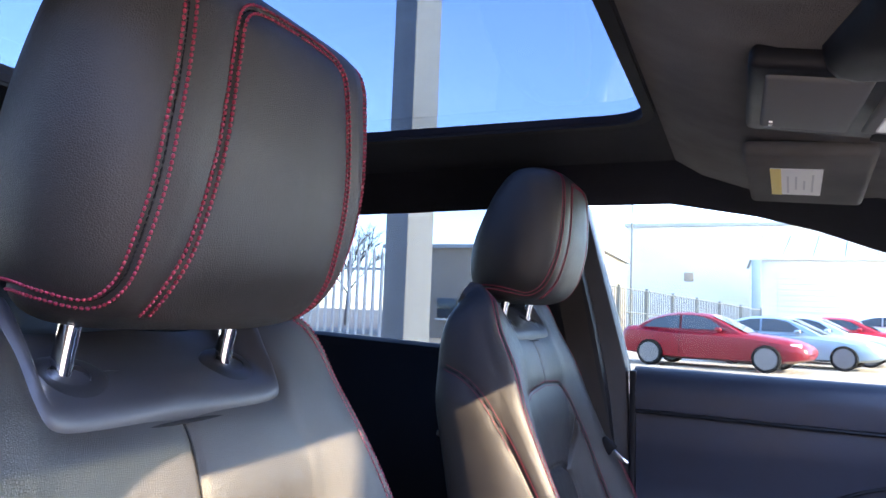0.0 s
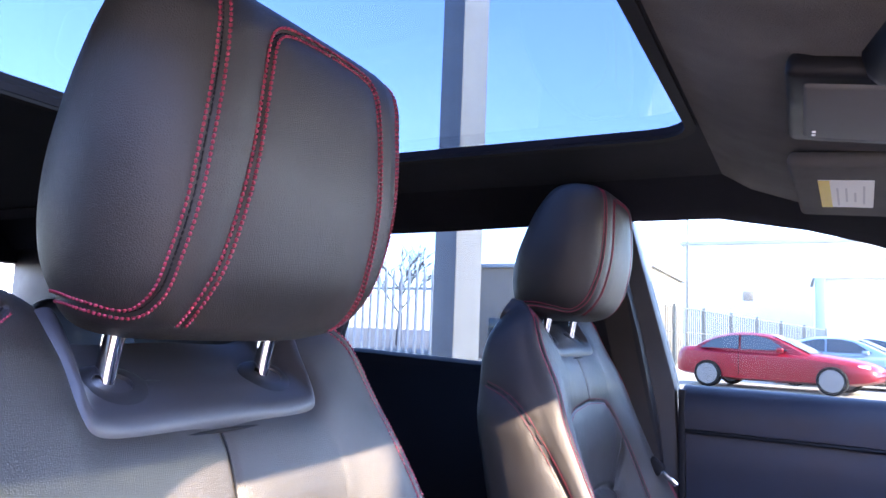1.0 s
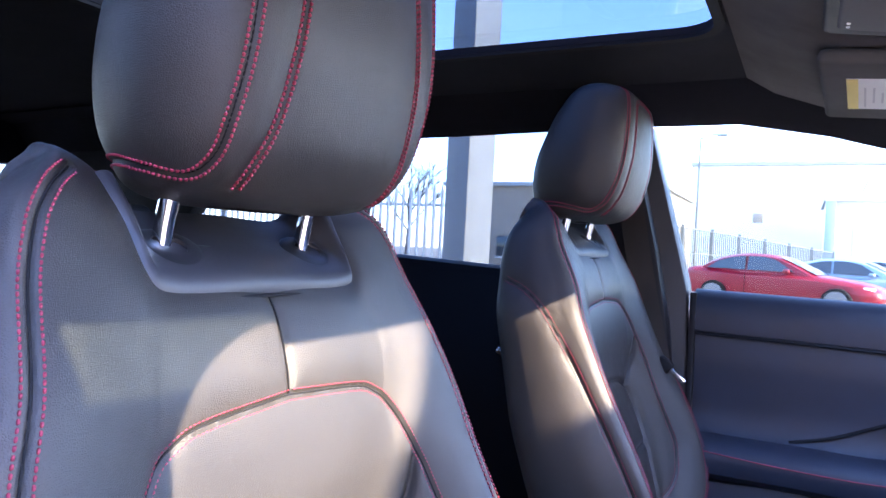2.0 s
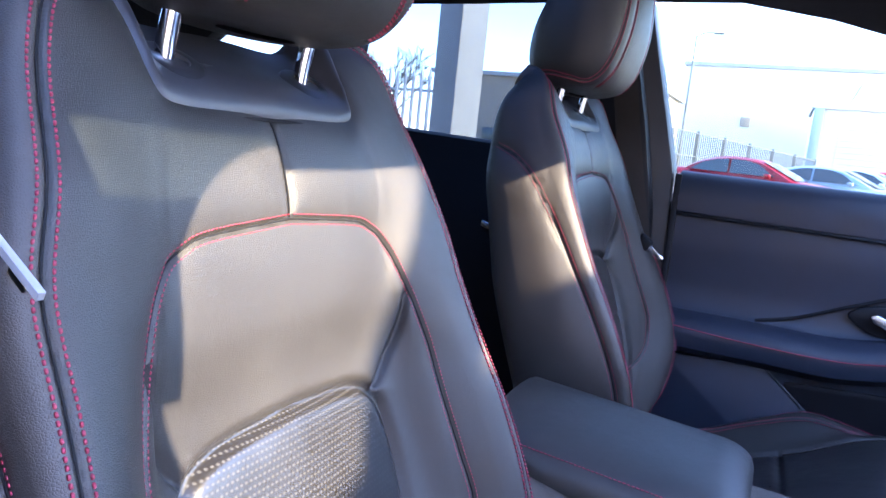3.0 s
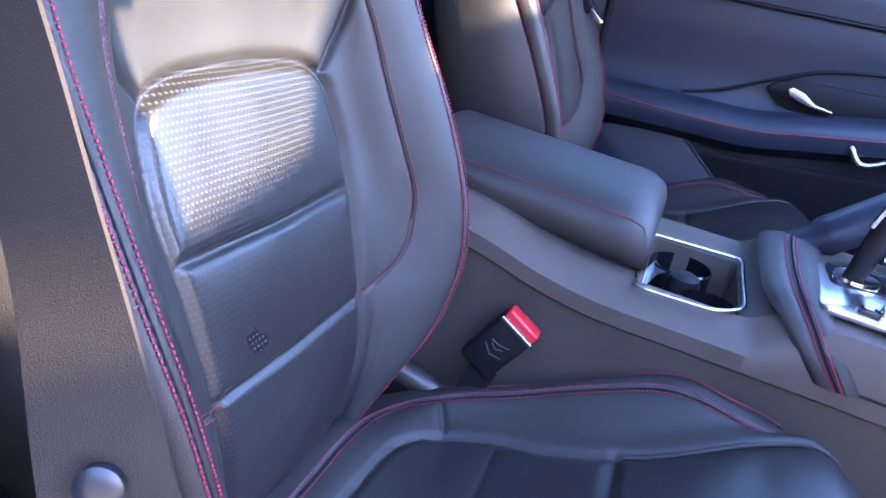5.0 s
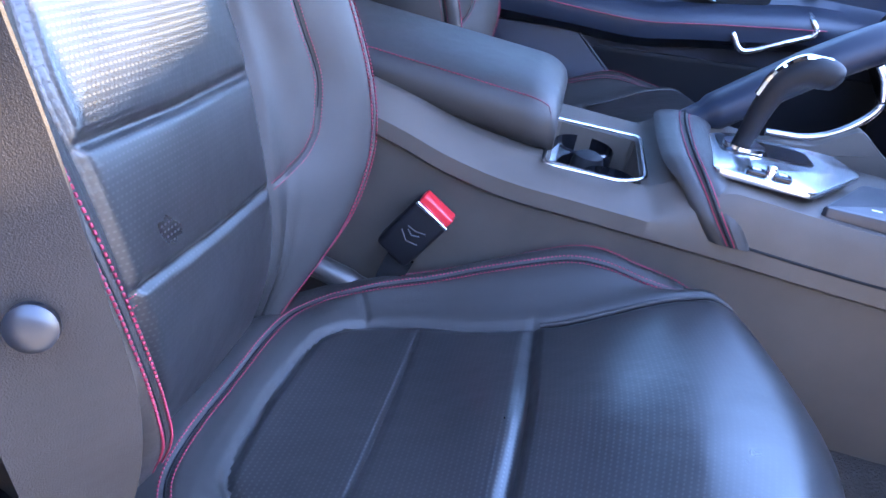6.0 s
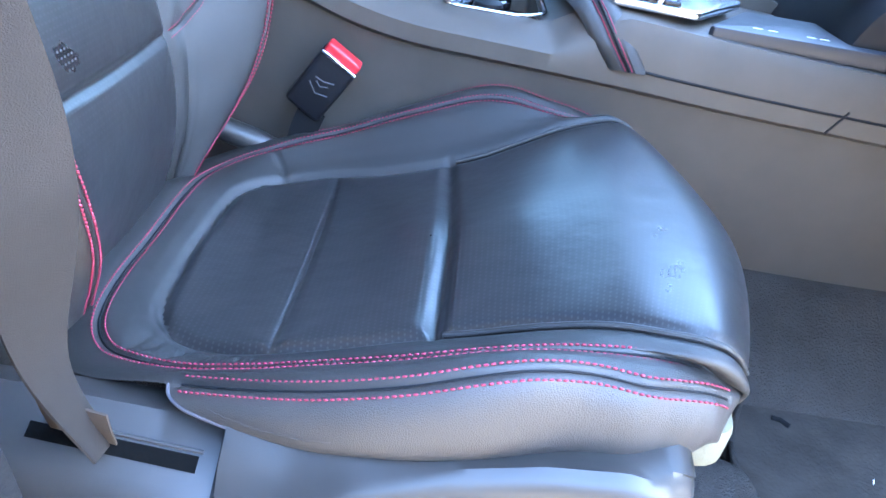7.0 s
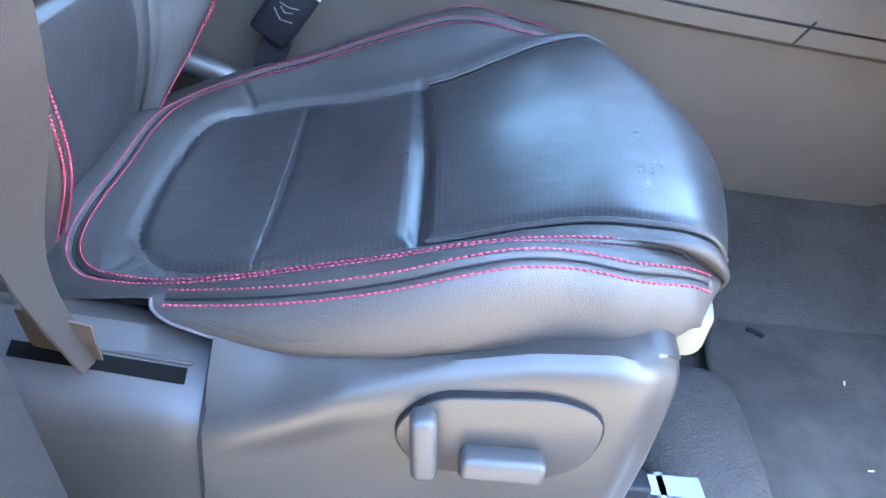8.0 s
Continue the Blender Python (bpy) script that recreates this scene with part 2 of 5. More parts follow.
def loft(sections, closed=False, caps=True):
    """A bmesh over rows of points, all of one length. closed: each row is a ring."""
    bm = bmesh.new()
    rows = [[bm.verts.new(tuple(q)) for q in row] for row in sections]
    n = len(rows[0])
    for a, b in zip(rows[:-1], rows[1:]):
        for j in range(n if closed else n - 1):
            bm.faces.new((a[j], a[(j + 1) % n], b[(j + 1) % n], b[j]))
    if closed and caps:
        bm.faces.new(rows[0][::-1])
        bm.faces.new(rows[-1])
    return bm


def prism(outline, low, high, axis="z", r=0.0, seg=2):
    """A bmesh: a flat outline of 2D points pushed along an axis from low to high; r rounds its edges."""
    def place(p, h):
        return {"z": (p[0], p[1], h), "y": (p[0], h, p[1]), "x": (h, p[0], p[1])}[axis]
    bm = bmesh.new()
    a, b = [bm.verts.new(place(p, low)) for p in outline], [bm.verts.new(place(p, high)) for p in outline]
    n = len(outline)
    bm.faces.new(a)
    bm.faces.new(b[::-1])
    for k in range(n):
        bm.faces.new((a[k], b[k], b[(k + 1) % n], a[(k + 1) % n]))
    bmesh.ops.recalc_face_normals(bm, faces=bm.faces)
    if r:
        edges = [e for e in bm.edges if len(e.link_faces) == 2 and e.calc_face_angle(0) > 0.6]
        bmesh.ops.bevel(bm, geom=edges, offset=r, segments=seg, profile=0.5, affect="EDGES")
    return bm


def round_outline(points, r, seg=5):
    """A 2D outline with its corners rounded by r."""
    out, n = [], len(points)
    for k in range(n):
        p, a, b = Vector(points[k]), Vector(points[k - 1]), Vector(points[(k + 1) % n])
        u, v = (a - p), (b - p)
        c = min(r, u.length * 0.49, v.length * 0.49)
        s, e = p + u.normalized() * c, p + v.normalized() * c
        for j in range(seg + 1):
            t = j / seg
            out.append(tuple((1 - t) ** 2 * s + 2 * t * (1 - t) * p + t * t * e))
    return out


# ---- upholstery ----
class Skin:
    """A smooth surface over a grid of control points: P(a, b), a across and b along, in steps of the grid."""

    def __init__(self, grid, ring=False):
        g = np.asarray(grid, float)  # rows b, columns a
        self.ring, self.na, self.nb = ring, g.shape[1], g.shape[0]
        self.low = 0 if ring else -(g.shape[1] // 2)
        if ring:
            g = np.concatenate([g[:, -1:], g, g[:, :2]], 1)
        else:
            g = np.concatenate([2 * g[:, :1] - g[:, 1:2], g, 2 * g[:, -1:] - g[:, -2:-1]], 1)
        self.g = np.concatenate([2 * g[:1] - g[1:2], g, 2 * g[-1:] - g[-2:-1]], 0)

    def at(self, a, b):
        a, b = np.asarray(a, float), np.asarray(b, float)
        a = np.mod(a, self.na) if self.ring else np.clip(a - self.low, 0, self.na - 1)
        ka = np.minimum(np.floor(a).astype(int), self.na - 1) if self.ring else np.minimum(a.astype(int), self.na - 2)
        b = np.clip(b, 0, self.nb - 1)
        kb = np.minimum(b.astype(int), self.nb - 2)
        fa, fb = a - ka, b - kb

        def weights(f):
            return [0.5 * (-f + 2 * f**2 - f**3), 0.5 * (2 - 5 * f**2 + 3 * f**3), 0.5 * (f + 4 * f**2 - 3 * f**3), 0.5 * (f**3 - f**2)]

        wa, wb = weights(fa), weights(fb)
        out = 0
        for i in range(4):
            for j in range(4):
                out = out + (wb[i] * wa[j])[..., None] * self.g[kb + i, ka + j]
        return out

    def normal(self, a, b, e=0.02):
        du = self.at(a + e, b) - self.at(a - e, b)
        dv = self.at(a, np.asarray(b) + e) - self.at(a, np.asarray(b) - e)
        n = np.cross(du, dv)
        return n / (np.linalg.norm(n, axis=-1, keepdims=True) + 1e-12)


def seam_line(skin, path, n=160):
    ab = spline(path, n)
    return ab, skin.at(ab[:, 0], ab[:, 1]), skin.normal(ab[:, 0], ab[:, 1])


def upholster(skin, a_values, b_values, seams, puff, choose, outward=1.0):
    """The surface as a fine grid, sunk along the seams (path, depth, width) and swelling between them.
    choose(a, b) names the panel of each face. Returns for each panel its vertices, faces and cloth coordinates."""
    A, B = np.meshgrid(a_values, b_values)
    pts, nrm = skin.at(A, B), skin.normal(A, B) * outward
    low = np.zeros(A.shape)
    near = np.full(A.shape, 9.0)
    for path, depth, width in seams:
        line = even(seam_line(skin, path, 300)[1], 0.003)
        d = np.full(A.size, 9.0)
        flat = pts.reshape(-1, 3)
        for k in range(0, len(line), 60):
            d = np.minimum(d, np.sqrt(((flat[:, None] - line[None, k : k + 60]) ** 2).sum(-1)).min(1))
        d = d.reshape(A.shape)
        low = np.maximum(low, depth * np.exp(-((d / width) ** 2)))
        near = np.minimum(near, d)
    pts = pts + nrm * (puff * (1 - np.exp(-near / 0.018)) - low)[..., None]
    U = np.concatenate([np.zeros((A.shape[0], 1)), np.cumsum(np.linalg.norm(np.diff(pts, axis=1), axis=2), 1)], 1)
    U -= U[:, A.shape[1] // 2][:, None]
    mid = A.shape[1] // 2
    V = np.r_[0, np.cumsum(np.linalg.norm(np.diff(pts[:, mid], axis=0), axis=1))][:, None] * np.ones((1, A.shape[1]))
    nb, na = A.shape
    ids = np.arange(nb * na).reshape(nb, na)
    quads = np.stack([ids[:-1, :-1], ids[:-1, 1:], ids[1:, 1:], ids[1:, :-1]], -1).reshape(-1, 4)
    if outward < 0:
        quads = quads[:, ::-1]
    am, bm = (A[:-1, :-1] + A[1:, 1:]).ravel() / 2, (B[:-1, :-1] + B[1:, 1:]).ravel() / 2
    which = np.array([choose(x, y) for x, y in zip(am, bm)])
    out = {}
    flat, uv = pts.reshape(-1, 3), np.stack([U.ravel(), V.ravel()], 1)
    for name in sorted(set(which)):
        q = quads[which == name]
        used, back = np.unique(q, return_inverse=True)
        out[name] = (flat[used], back.reshape(-1, 4), uv[used])
    return out


def stitches(skin, path, offset, outward=1.0, pitch=0.0046, dash=0.0033, thick=0.0007, lift=0.0004, sink=0.0):
    """Small threads one after the other, beside a seam."""
    ab, line, nrm = seam_line(skin, path, 400)
    nrm = nrm * outward
    way = np.gradient(line, axis=0)
    way /= np.linalg.norm(way, axis=1, keepdims=True) + 1e-12
    side = np.cross(nrm, way)
    p = line + side * offset + nrm * (lift - sink)
    s = np.r_[0, np.cumsum(np.linalg.norm(np.diff(p, axis=0), axis=1))]
    t = np.arange(pitch / 2, s[-1], pitch)
    pick = lambda q: np.stack([np.interp(t, s, q[:, k]) for k in range(3)], 1)
    c, w, n = pick(p), pick(way), pick(nrm)
    d = np.cross(n, w)
    verts, faces = [], []
    for k in range(len(t)):
        base = len(verts)
        for along, wide, high in ((-1, 0.35, 0), (-0.6, 1, 0.8), (0.6, 1, 0.8), (1, 0.35, 0)):
            for sd in (-1, 1):
                for up in (-0.6, 1):
                    verts.append(c[k] + w[k] * along * dash / 2 + d[k] * sd * wide * thick + n[k] * (up * high * thick if up > 0 else -thick))
        for j in range(3):
            i = base + 4 * j
            faces += [(i, i + 1, i + 5, i + 4), (i + 1, i + 3, i + 7, i + 5), (i + 3, i + 2, i + 6, i + 7), (i + 2, i, i + 4, i + 6)]
        faces += [(base, base + 2, base + 3, base + 1), (base + 12, base + 13, base + 15, base + 14)]
    return verts, faces


def thread(name, runs, mat, parent, label):
    verts, faces = [], []
    for v, f in runs:
        k = len(verts)
        verts += list(v)
        faces += [tuple(i + k for i in q) for q in f]
    return tagged(mesh_part(name, verts, faces, mat, parent, label), kind="stuff")


def seam_cords(skin, paths, sink, parent, outward=1.0):
    """The dark groove cord at the bottom of each seam."""
    for p in paths:
        ab, line, nrm = seam_line(skin, p, 90)
        part("seam_cord", tube([Vector(q) for q in line - nrm * outward * sink], 0.0007, 6), M_CORD, parent)


def both(path):
    return [path, [(-a, b) for a, b in path]]


# backrest: half sections from the middle to the back, row by row upwards
def backrest_skin():
    z = [0.58, 0.63, 0.68, 0.72, 0.76, 0.80, 0.85, 0.90, 0.95, 1.0, 1.05, 1.1, 1.15, 1.2, 1.23, 1.25, 1.27]
    xc = [0.126, 0.144, 0.154, 0.154, 0.147, 0.137, 0.122, 0.103, 0.084, 0.070, 0.068, 0.062, 0.056, 0.041, 0.018, -0.008, -0.032]
    e = [0.09, 0.098, 0.102, 0.108, 0.112, 0.116, 0.121, 0.125, 0.120, 0.115, 0.11, 0.1, 0.1, 0.09, 0.09, 0.085, 0.08]
    b = [0.098, 0.108, 0.118, 0.128, 0.14, 0.152, 0.163, 0.163, 0.162, 0.158, 0.144, 0.13, 0.125, 0.12, 0.115, 0.11, 0.105]
    xb = [0.135, 0.152, 0.163, 0.163, 0.163, 0.158, 0.148, 0.135, 0.119, 0.101, 0.083, 0.068, 0.058, 0.041, 0.024, 0.008, -0.014]
    a = [0.10, 0.118, 0.148, 0.172, 0.19, 0.203, 0.211, 0.215, 0.215, 0.212, 0.208, 0.205, 0.19, 0.178, 0.168, 0.155, 0.135]
    xa = [0.145, 0.166, 0.190, 0.206, 0.213, 0.213, 0.202, 0.182, 0.158, 0.131, 0.107, 0.085, 0.066, 0.04, 0.028, 0.018, -0.006]
    s = [0.15, 0.17, 0.19, 0.2, 0.212, 0.222, 0.23, 0.234, 0.234, 0.231, 0.227, 0.223, 0.208, 0.193, 0.182, 0.168, 0.142]
    xr = [0.09, 0.075, 0.055, 0.045, 0.035, 0.025, 0.01, -0.005, -0.02, -0.03, -0.04, -0.05, -0.055, -0.055, -0.052, -0.049, -0.043]
    top = [1.234, 1.234, 1.256, 1.268, 1.262, 1.25, 1.24, 1.234]
    rows = []
    for k in range(len(z)):
        half = [(0, xc[k]), (e[k], xc[k] + 0.001), (b[k], xb[k]), (a[k], xa[k]), (s[k], xa[k] - 0.22 * (xa[k] - xr[k])), (s[k] + 0.008, 0.5 * (xa[k] + xr[k])), (s[k] - 0.006, xr[k] + 0.1 * (xa[k] - xr[k])), (s[k] * 0.6, xr[k])]
        line = []
        for j, (y, x) in enumerate(half):
            h = z[k] if z[k] <= 1.1 else 1.1 + (z[k] - 1.1) * (top[j] - 1.1) / 0.17
            line.append((x, y, h))
        rows.append([(x, -y, h) for x, y, h in line[:0:-1]] + line)
    last = rows[-1]
    rows.append([(0.5 * (x - 0.043), y * 0.985, h + 0.004) for x, y, h in last])
    return Skin(rows)


def build_backrest(seat):
    skin = backrest_skin()
    inner = [(2.2, 5.6), (2.22, 6.2), (2.13, 7.1), (2.04, 8.2), (2.03, 9.3), (2.01, 10.0), (1.8, 10.72), (1.1, 11.1), (0.78, 11.28), (0, 11.44)]
    curl = [(2.2, 5.6), (2.15, 5.1), (1.95, 4.6), (1.5, 4.27), (0.95, 4.1)]
    outer = [(3, 0.3), (3, 2), (3, 4), (3, 6), (3, 8), (3, 10), (3, 12), (3, 13.5), (3, 15), (2.75, 15.7)]
    edge = [(0.94, 0.2), (0.94, 3), (0.94, 6), (0.94, 7.6), (0.91, 8.05), (0.77, 8.36), (0.48, 8.52), (0, 8.6)]
    crease = [(0.9, 8.3), (1.5, 9.3), (1.95, 9.9)]
    upright = [(0, 11.47), (0, 12.1), (0, 13.2)]
    ribs = [[(-0.94, 6.34), (0, 6.28), (0.94, 6.32)], [(-0.94, 4.2), (0, 4.1), (0.94, 4.12)]]
    side = [(5.7, 12.2), (5.2, 11.9), (4.5, 11.2), (4.05, 10.2), (3.8, 9), (3.65, 7), (3.6, 4)]
    seams = [(p, 0.0028, 0.0018) for q in (inner, curl, outer) for p in both(q)]
    seams += [(p, 0.007, 0.0055) for p in both(edge)] + [(p, 0.006, 0.004) for p in both(crease)]
    seams += [(p, 0.0035, 0.0045) for p in ribs] + [(upright, 0.0025, 0.003)] + [(p, 0.0025, 0.0035) for p in both(side)]

    def choose(a, b):
        m = abs(a)
        if m < 0.94 and b < 8.6 - 0.3 * (m / 0.94) ** 4:
            return "insert"
        if m > 3:
            return "side_near" if a < 0 else "side_far"
        return "backrest"

    a_values = np.r_[np.linspace(-7, -4, 14)[:-1], np.linspace(-4, 4, 321), np.linspace(4, 7, 14)[1:]]
    got = upholster(skin, a_values, np.linspace(0, 17, 420), seams, 0.004, choose)
    main = mesh_part("backrest", *got["backrest"][:2], M_LEATHER, seat, "black grained leather backrest with raised side bolsters", uvs=got["backrest"][2])
    mesh_part("insert", *got["insert"][:2], M_PERF, main, "perforated black leather insert with cross seams", uvs=got["insert"][2])
    for key in ("side_near", "side_far"):
        mesh_part("side_panel", *got[key][:2], M_SIDE, main, uvs=got[key][2])
    runs = []
    for q in (inner, curl, side):
        for p in both(q):
            runs += [stitches(skin, p, 0.0037, pitch=0.0034, dash=0.0022, thick=0.0004, sink=-0.0004), stitches(skin, p, -0.0037, pitch=0.0034, dash=0.0022, thick=0.0004, sink=-0.0004)]
    for p in both(outer):
        runs += [stitches(skin, p, 0.005, pitch=0.0039, dash=0.0029, thick=0.0007, sink=-0.0003), stitches(skin, p, -0.005, pitch=0.0039, dash=0.0029, thick=0.0007, sink=-0.0003)]
    thread("stitching", runs, M_STITCH, main, "double rows of red stitching")
    seam_cords(skin, [p for q in (inner, outer, side) for p in both(q)] + [upright], 0.0012, main)
    # the plate that carries the head restraint
    pp, qq = np.meshgrid(np.linspace(-1, 1, 61), np.linspace(0, 1, 26))
    aa = pp * (1.8 + 0.45 * qq)
    bb = 13.25 + 1.1 * np.abs(pp) ** 9 + qq * (15.93 - 13.25 - 1.1 * np.abs(pp) ** 9)
    rim = np.minimum(np.minimum(1 - np.abs(pp), qq * 0.6) * 12, 1)
    pts = skin.at(aa, bb) + skin.normal(aa, bb) * (0.001 + 0.009 * np.sqrt(rim))[..., None]
    nb, na = pp.shape
    ids = np.arange(nb * na).reshape(nb, na)
    quads = np.stack([ids[:-1, :-1], ids[:-1, 1:], ids[1:, 1:], ids[1:, :-1]], -1).reshape(-1, 4)
    plate = mesh_part("headrest_plate", pts.reshape(-1, 3), quads, M_PLATE, seat, "smooth soft black plate under the head restraint")
    for y in (-0.07, 0.07):
        m = Matrix.Translation((0.008, y, 1.212)) @ pose(0, 0, 0, 0, 34, 0) @ Matrix.Diagonal((0.95, 1.3, 1, 1))
        part("collar", lathe([(0.006, -0.02), (0.0215, -0.02), (0.0225, 0.002), (0.0205, 0.0065), (0.016, 0.0085), (0.0105, 0.0085), (0.0100, 0.004), (0.004, 0.004)], m), M_COLLAR, plate)
        part("release_tab", rounded((0.018, 0.03, 0.006), 0.0025, pose(0.014, y + 0.026, 1.2125, 0, 34, 0)), M_COLLAR, plate)
    rim = [(-2.02, 14.9), (-1.88, 14.2), (-1.78, 13.75), (-1.6, 13.4), (-1.2, 13.24), (-0.6, 13.2), (0, 13.2)]
    ab, line, nrm = seam_line(skin, rim + [(-a, b) for a, b in rim[-2::-1]], 120)
    part("piping", tube([Vector(p) for p in line + nrm * 0.002], 0.0014, 8), M_CORD, plate, "dark piping round the plate")
    return main


def headrest_skin():
    ring = [(1.0, 0), (0.985, 0.48), (0.91, 0.84), (0.62, 1.0), (0.28, 0.88), (0.06, 0.55), (0, 0)]
    ring += [(x, -y) for x, y in ring[5:0:-1]]
    rows = [(1.248, 0.03, 0.005, 0.3), (1.2495, 0.055, -0.025, 0.58), (1.258, 0.078, -0.045, 0.78), (1.28, 0.096, -0.056, 0.9), (1.31, 0.106, -0.058, 0.97), (1.345, 0.112, -0.052, 1.0)]
    rows += [(1.38, 0.113, -0.038, 1.0), (1.41, 0.112, -0.024, 0.98), (1.43, 0.110, -0.010, 0.965), (1.444, 0.104, 0.002, 0.93), (1.452, 0.089, 0.015, 0.84), (1.455, 0.063, 0.034, 0.55)]
    return Skin([[(back + x * (front - back), 0.127 * w * y, z) for x, y in ring] for z, front, back, w in rows], ring=True)


def build_headrest(seat):
    skin = headrest_skin()
    # steps of the ring: 0 front, 3 one side, 6 back, 9 the other side
    near = [(1.72, 1.75), (1.5, 2.6), (1.29, 3.5), (1.16, 4.5), (1.07, 5.6), (1.01, 6.8), (0.95, 7.7), (0.82, 8.2)]
    lid = [(0.82, 8.2), (0.62, 8.42), (0.3, 8.52), (0, 8.55)]
    front = [near + lid[1:], [(12 - a, b) for a, b in near + lid[1:]]]
    side = [(5.2, 2.5), (4.4, 2.6), (3.7, 2.57), (3.1, 2.35), (2.5, 2.15), (2.14, 2.6), (1.95, 3.45), (1.82, 4.3), (1.76, 5.2), (1.70, 6.3), (1.70, 8), (1.75, 10.4)]
    corner = [side, [(12 - a, b) for a, b in side]]
    seams = [(p, 0.0020, 0.0020) for p in front + corner]

    def choose(a, b):
        a = abs((a + 6) % 12 - 6)
        if b < 8.55 and a < np.interp(b, [1.75, 2.6, 3.5, 4.5, 5.6, 6.8, 7.7, 8.2, 8.42, 8.55], [1.72, 1.5, 1.29, 1.16, 1.07, 1.01, 0.95, 0.82, 0.62, 0.0]):
            return "front_panel"
        if a > np.interp(b, [2.2, 2.6, 3.45, 4.3, 5.2, 6.3], [2.6, 2.14, 1.95, 1.82, 1.76, 1.70]) and b > 2.3:
            return "side_panel"
        return "headrest"

    got = upholster(skin, np.linspace(-6, 6, 401), np.linspace(0, 11, 220), seams, 0.003, choose, outward=1.0)
    main = mesh_part("headrest", *got["headrest"][:2], M_LEATHER, seat, "padded black leather head restraint with red seams")
    mesh_part("front_panel", *got["front_panel"][:2], M_LEATHER, main)
    mesh_part("side_panel", *got["side_panel"][:2], M_LEATHER, main)
    cap = []
    for b in (0, 11):
        cap.append(skin.at(np.linspace(0, 12, 48, endpoint=False), np.full(48, float(b))))
    for ring in cap:
        bm = bmesh.new()
        bm.faces.new([bm.verts.new(tuple(p)) for p in ring])
        part("headrest_end", bm, M_LEATHER, main)
    runs = []
    for paths, off in ((front, 0.0027), (corner, 0.0034)):
        for p in paths:
            runs += [stitches(skin, p, side * off, pitch=0.0034, dash=0.0026, thick=0.0008, sink=-0.0004) for side in (-1, 1)]
    thread("stitching", runs, M_STITCH, main, "double rows of red stitching")
    seam_cords(skin, front + corner, 0.0018, main)
    for y in (-0.07, 0.07):
        p = spline([(0.002, y, 1.19), (0.006, y, 1.225), (0.012, y, 1.255), (0.018, y, 1.285)], 9)
        part("post", tube(p, 0.0066, 20), M_CHROME, main, "polished chrome headrest post")
    return main


def cushion_skin():
    x = [0.13, 0.16, 0.2, 0.25, 0.3, 0.35, 0.40, 0.45, 0.5, 0.55, 0.6, 0.629, 0.651, 0.664, 0.669, 0.66, 0.635]
    drop = [0] * 11 + [0.004, 0.016, 0.038, 0.068, 0.105, 0.13]
    e = [0.06, 0.09, 0.112, 0.134, 0.142, 0.14, 0.14, 0.144, 0.152, 0.163, 0.175, 0.18, 0.18, 0.178, 0.172, 0.165, 0.16]
    z1 = [0.618, 0.623, 0.621, 0.621, 0.633, 0.645, 0.662, 0.679, 0.699, 0.713, 0.716] + [0.716] * 6
    bulge = [-0.004, -0.004, -0.006, -0.008, -0.008, -0.006, 0.0, 0.006, 0.008, 0.008, 0.008, 0.007, 0.006, 0.005, 0.004, 0.003, 0.002]
    a1 = [0.10, 0.13, 0.159, 0.181, 0.191, 0.2, 0.207, 0.209, 0.204, 0.195, 0.19, 0.19, 0.188, 0.184, 0.178, 0.17, 0.165]
    z2 = [0.61, 0.618, 0.628, 0.644, 0.661, 0.682, 0.702, 0.717, 0.722, 0.720, 0.718] + [0.716] * 6
    a2 = [0.13, 0.16, 0.185, 0.198, 0.21, 0.223, 0.232, 0.234, 0.230, 0.222, 0.214, 0.208, 0.203, 0.198, 0.19, 0.18, 0.17]
    z3 = [0.605, 0.615, 0.628, 0.645, 0.661, 0.681, 0.703, 0.720, 0.727, 0.724, 0.712, 0.708] + [0.706] * 5
    z5 = [0.59, 0.595, 0.61, 0.625, 0.637, 0.643, 0.656, 0.665, 0.670, 0.671, 0.669, 0.666, 0.667, 0.675, 0.685, 0.69, 0.69]
    # how much less the insert's edge, the bolster's top and its seam drop at the front corner than the nose does
    up1 = [0] * 9 + [0.003, 0.009, 0.015, 0.022, 0.032, 0.045, 0.055, 0.06]
    up2 = [0] * 11 + [0.003, 0.006, 0.02, 0.042, 0.068, 0.08]
    up3 = [0] * 10 + [0.007, 0.010, 0.020, 0.035, 0.052, 0.079, 0.094]
    out3 = [0] * 10 + [0.006, 0.005, 0.005, 0.005, 0.004, 0.003, 0.0]
    rows = []
    for k in range(len(x)):
        d = drop[k]
        top, w = z3[k] - d + up3[k], a2[k] + out3[k]
        low = min(z5[k], top - 0.02)
        half = [(0, z1[k] + bulge[k] - d), (e[k], z1[k] - d + up1[k]), (a1[k], z2[k] - d + up2[k]), (w, top), (w + 0.012, 0.55 * top + 0.45 * low), (w + 0.006, low), (w * 0.8, low - 0.012)]
        bow = 1.75 * max(0.0, min(1.0, (x[k] - 0.42) / 0.24))
        line = [(x[k] - bow * y * y, y, z) for y, z in half]
        rows.append([(p, -q, r) for p, q, r in line[:0:-1]] + line)
    return Skin(rows)


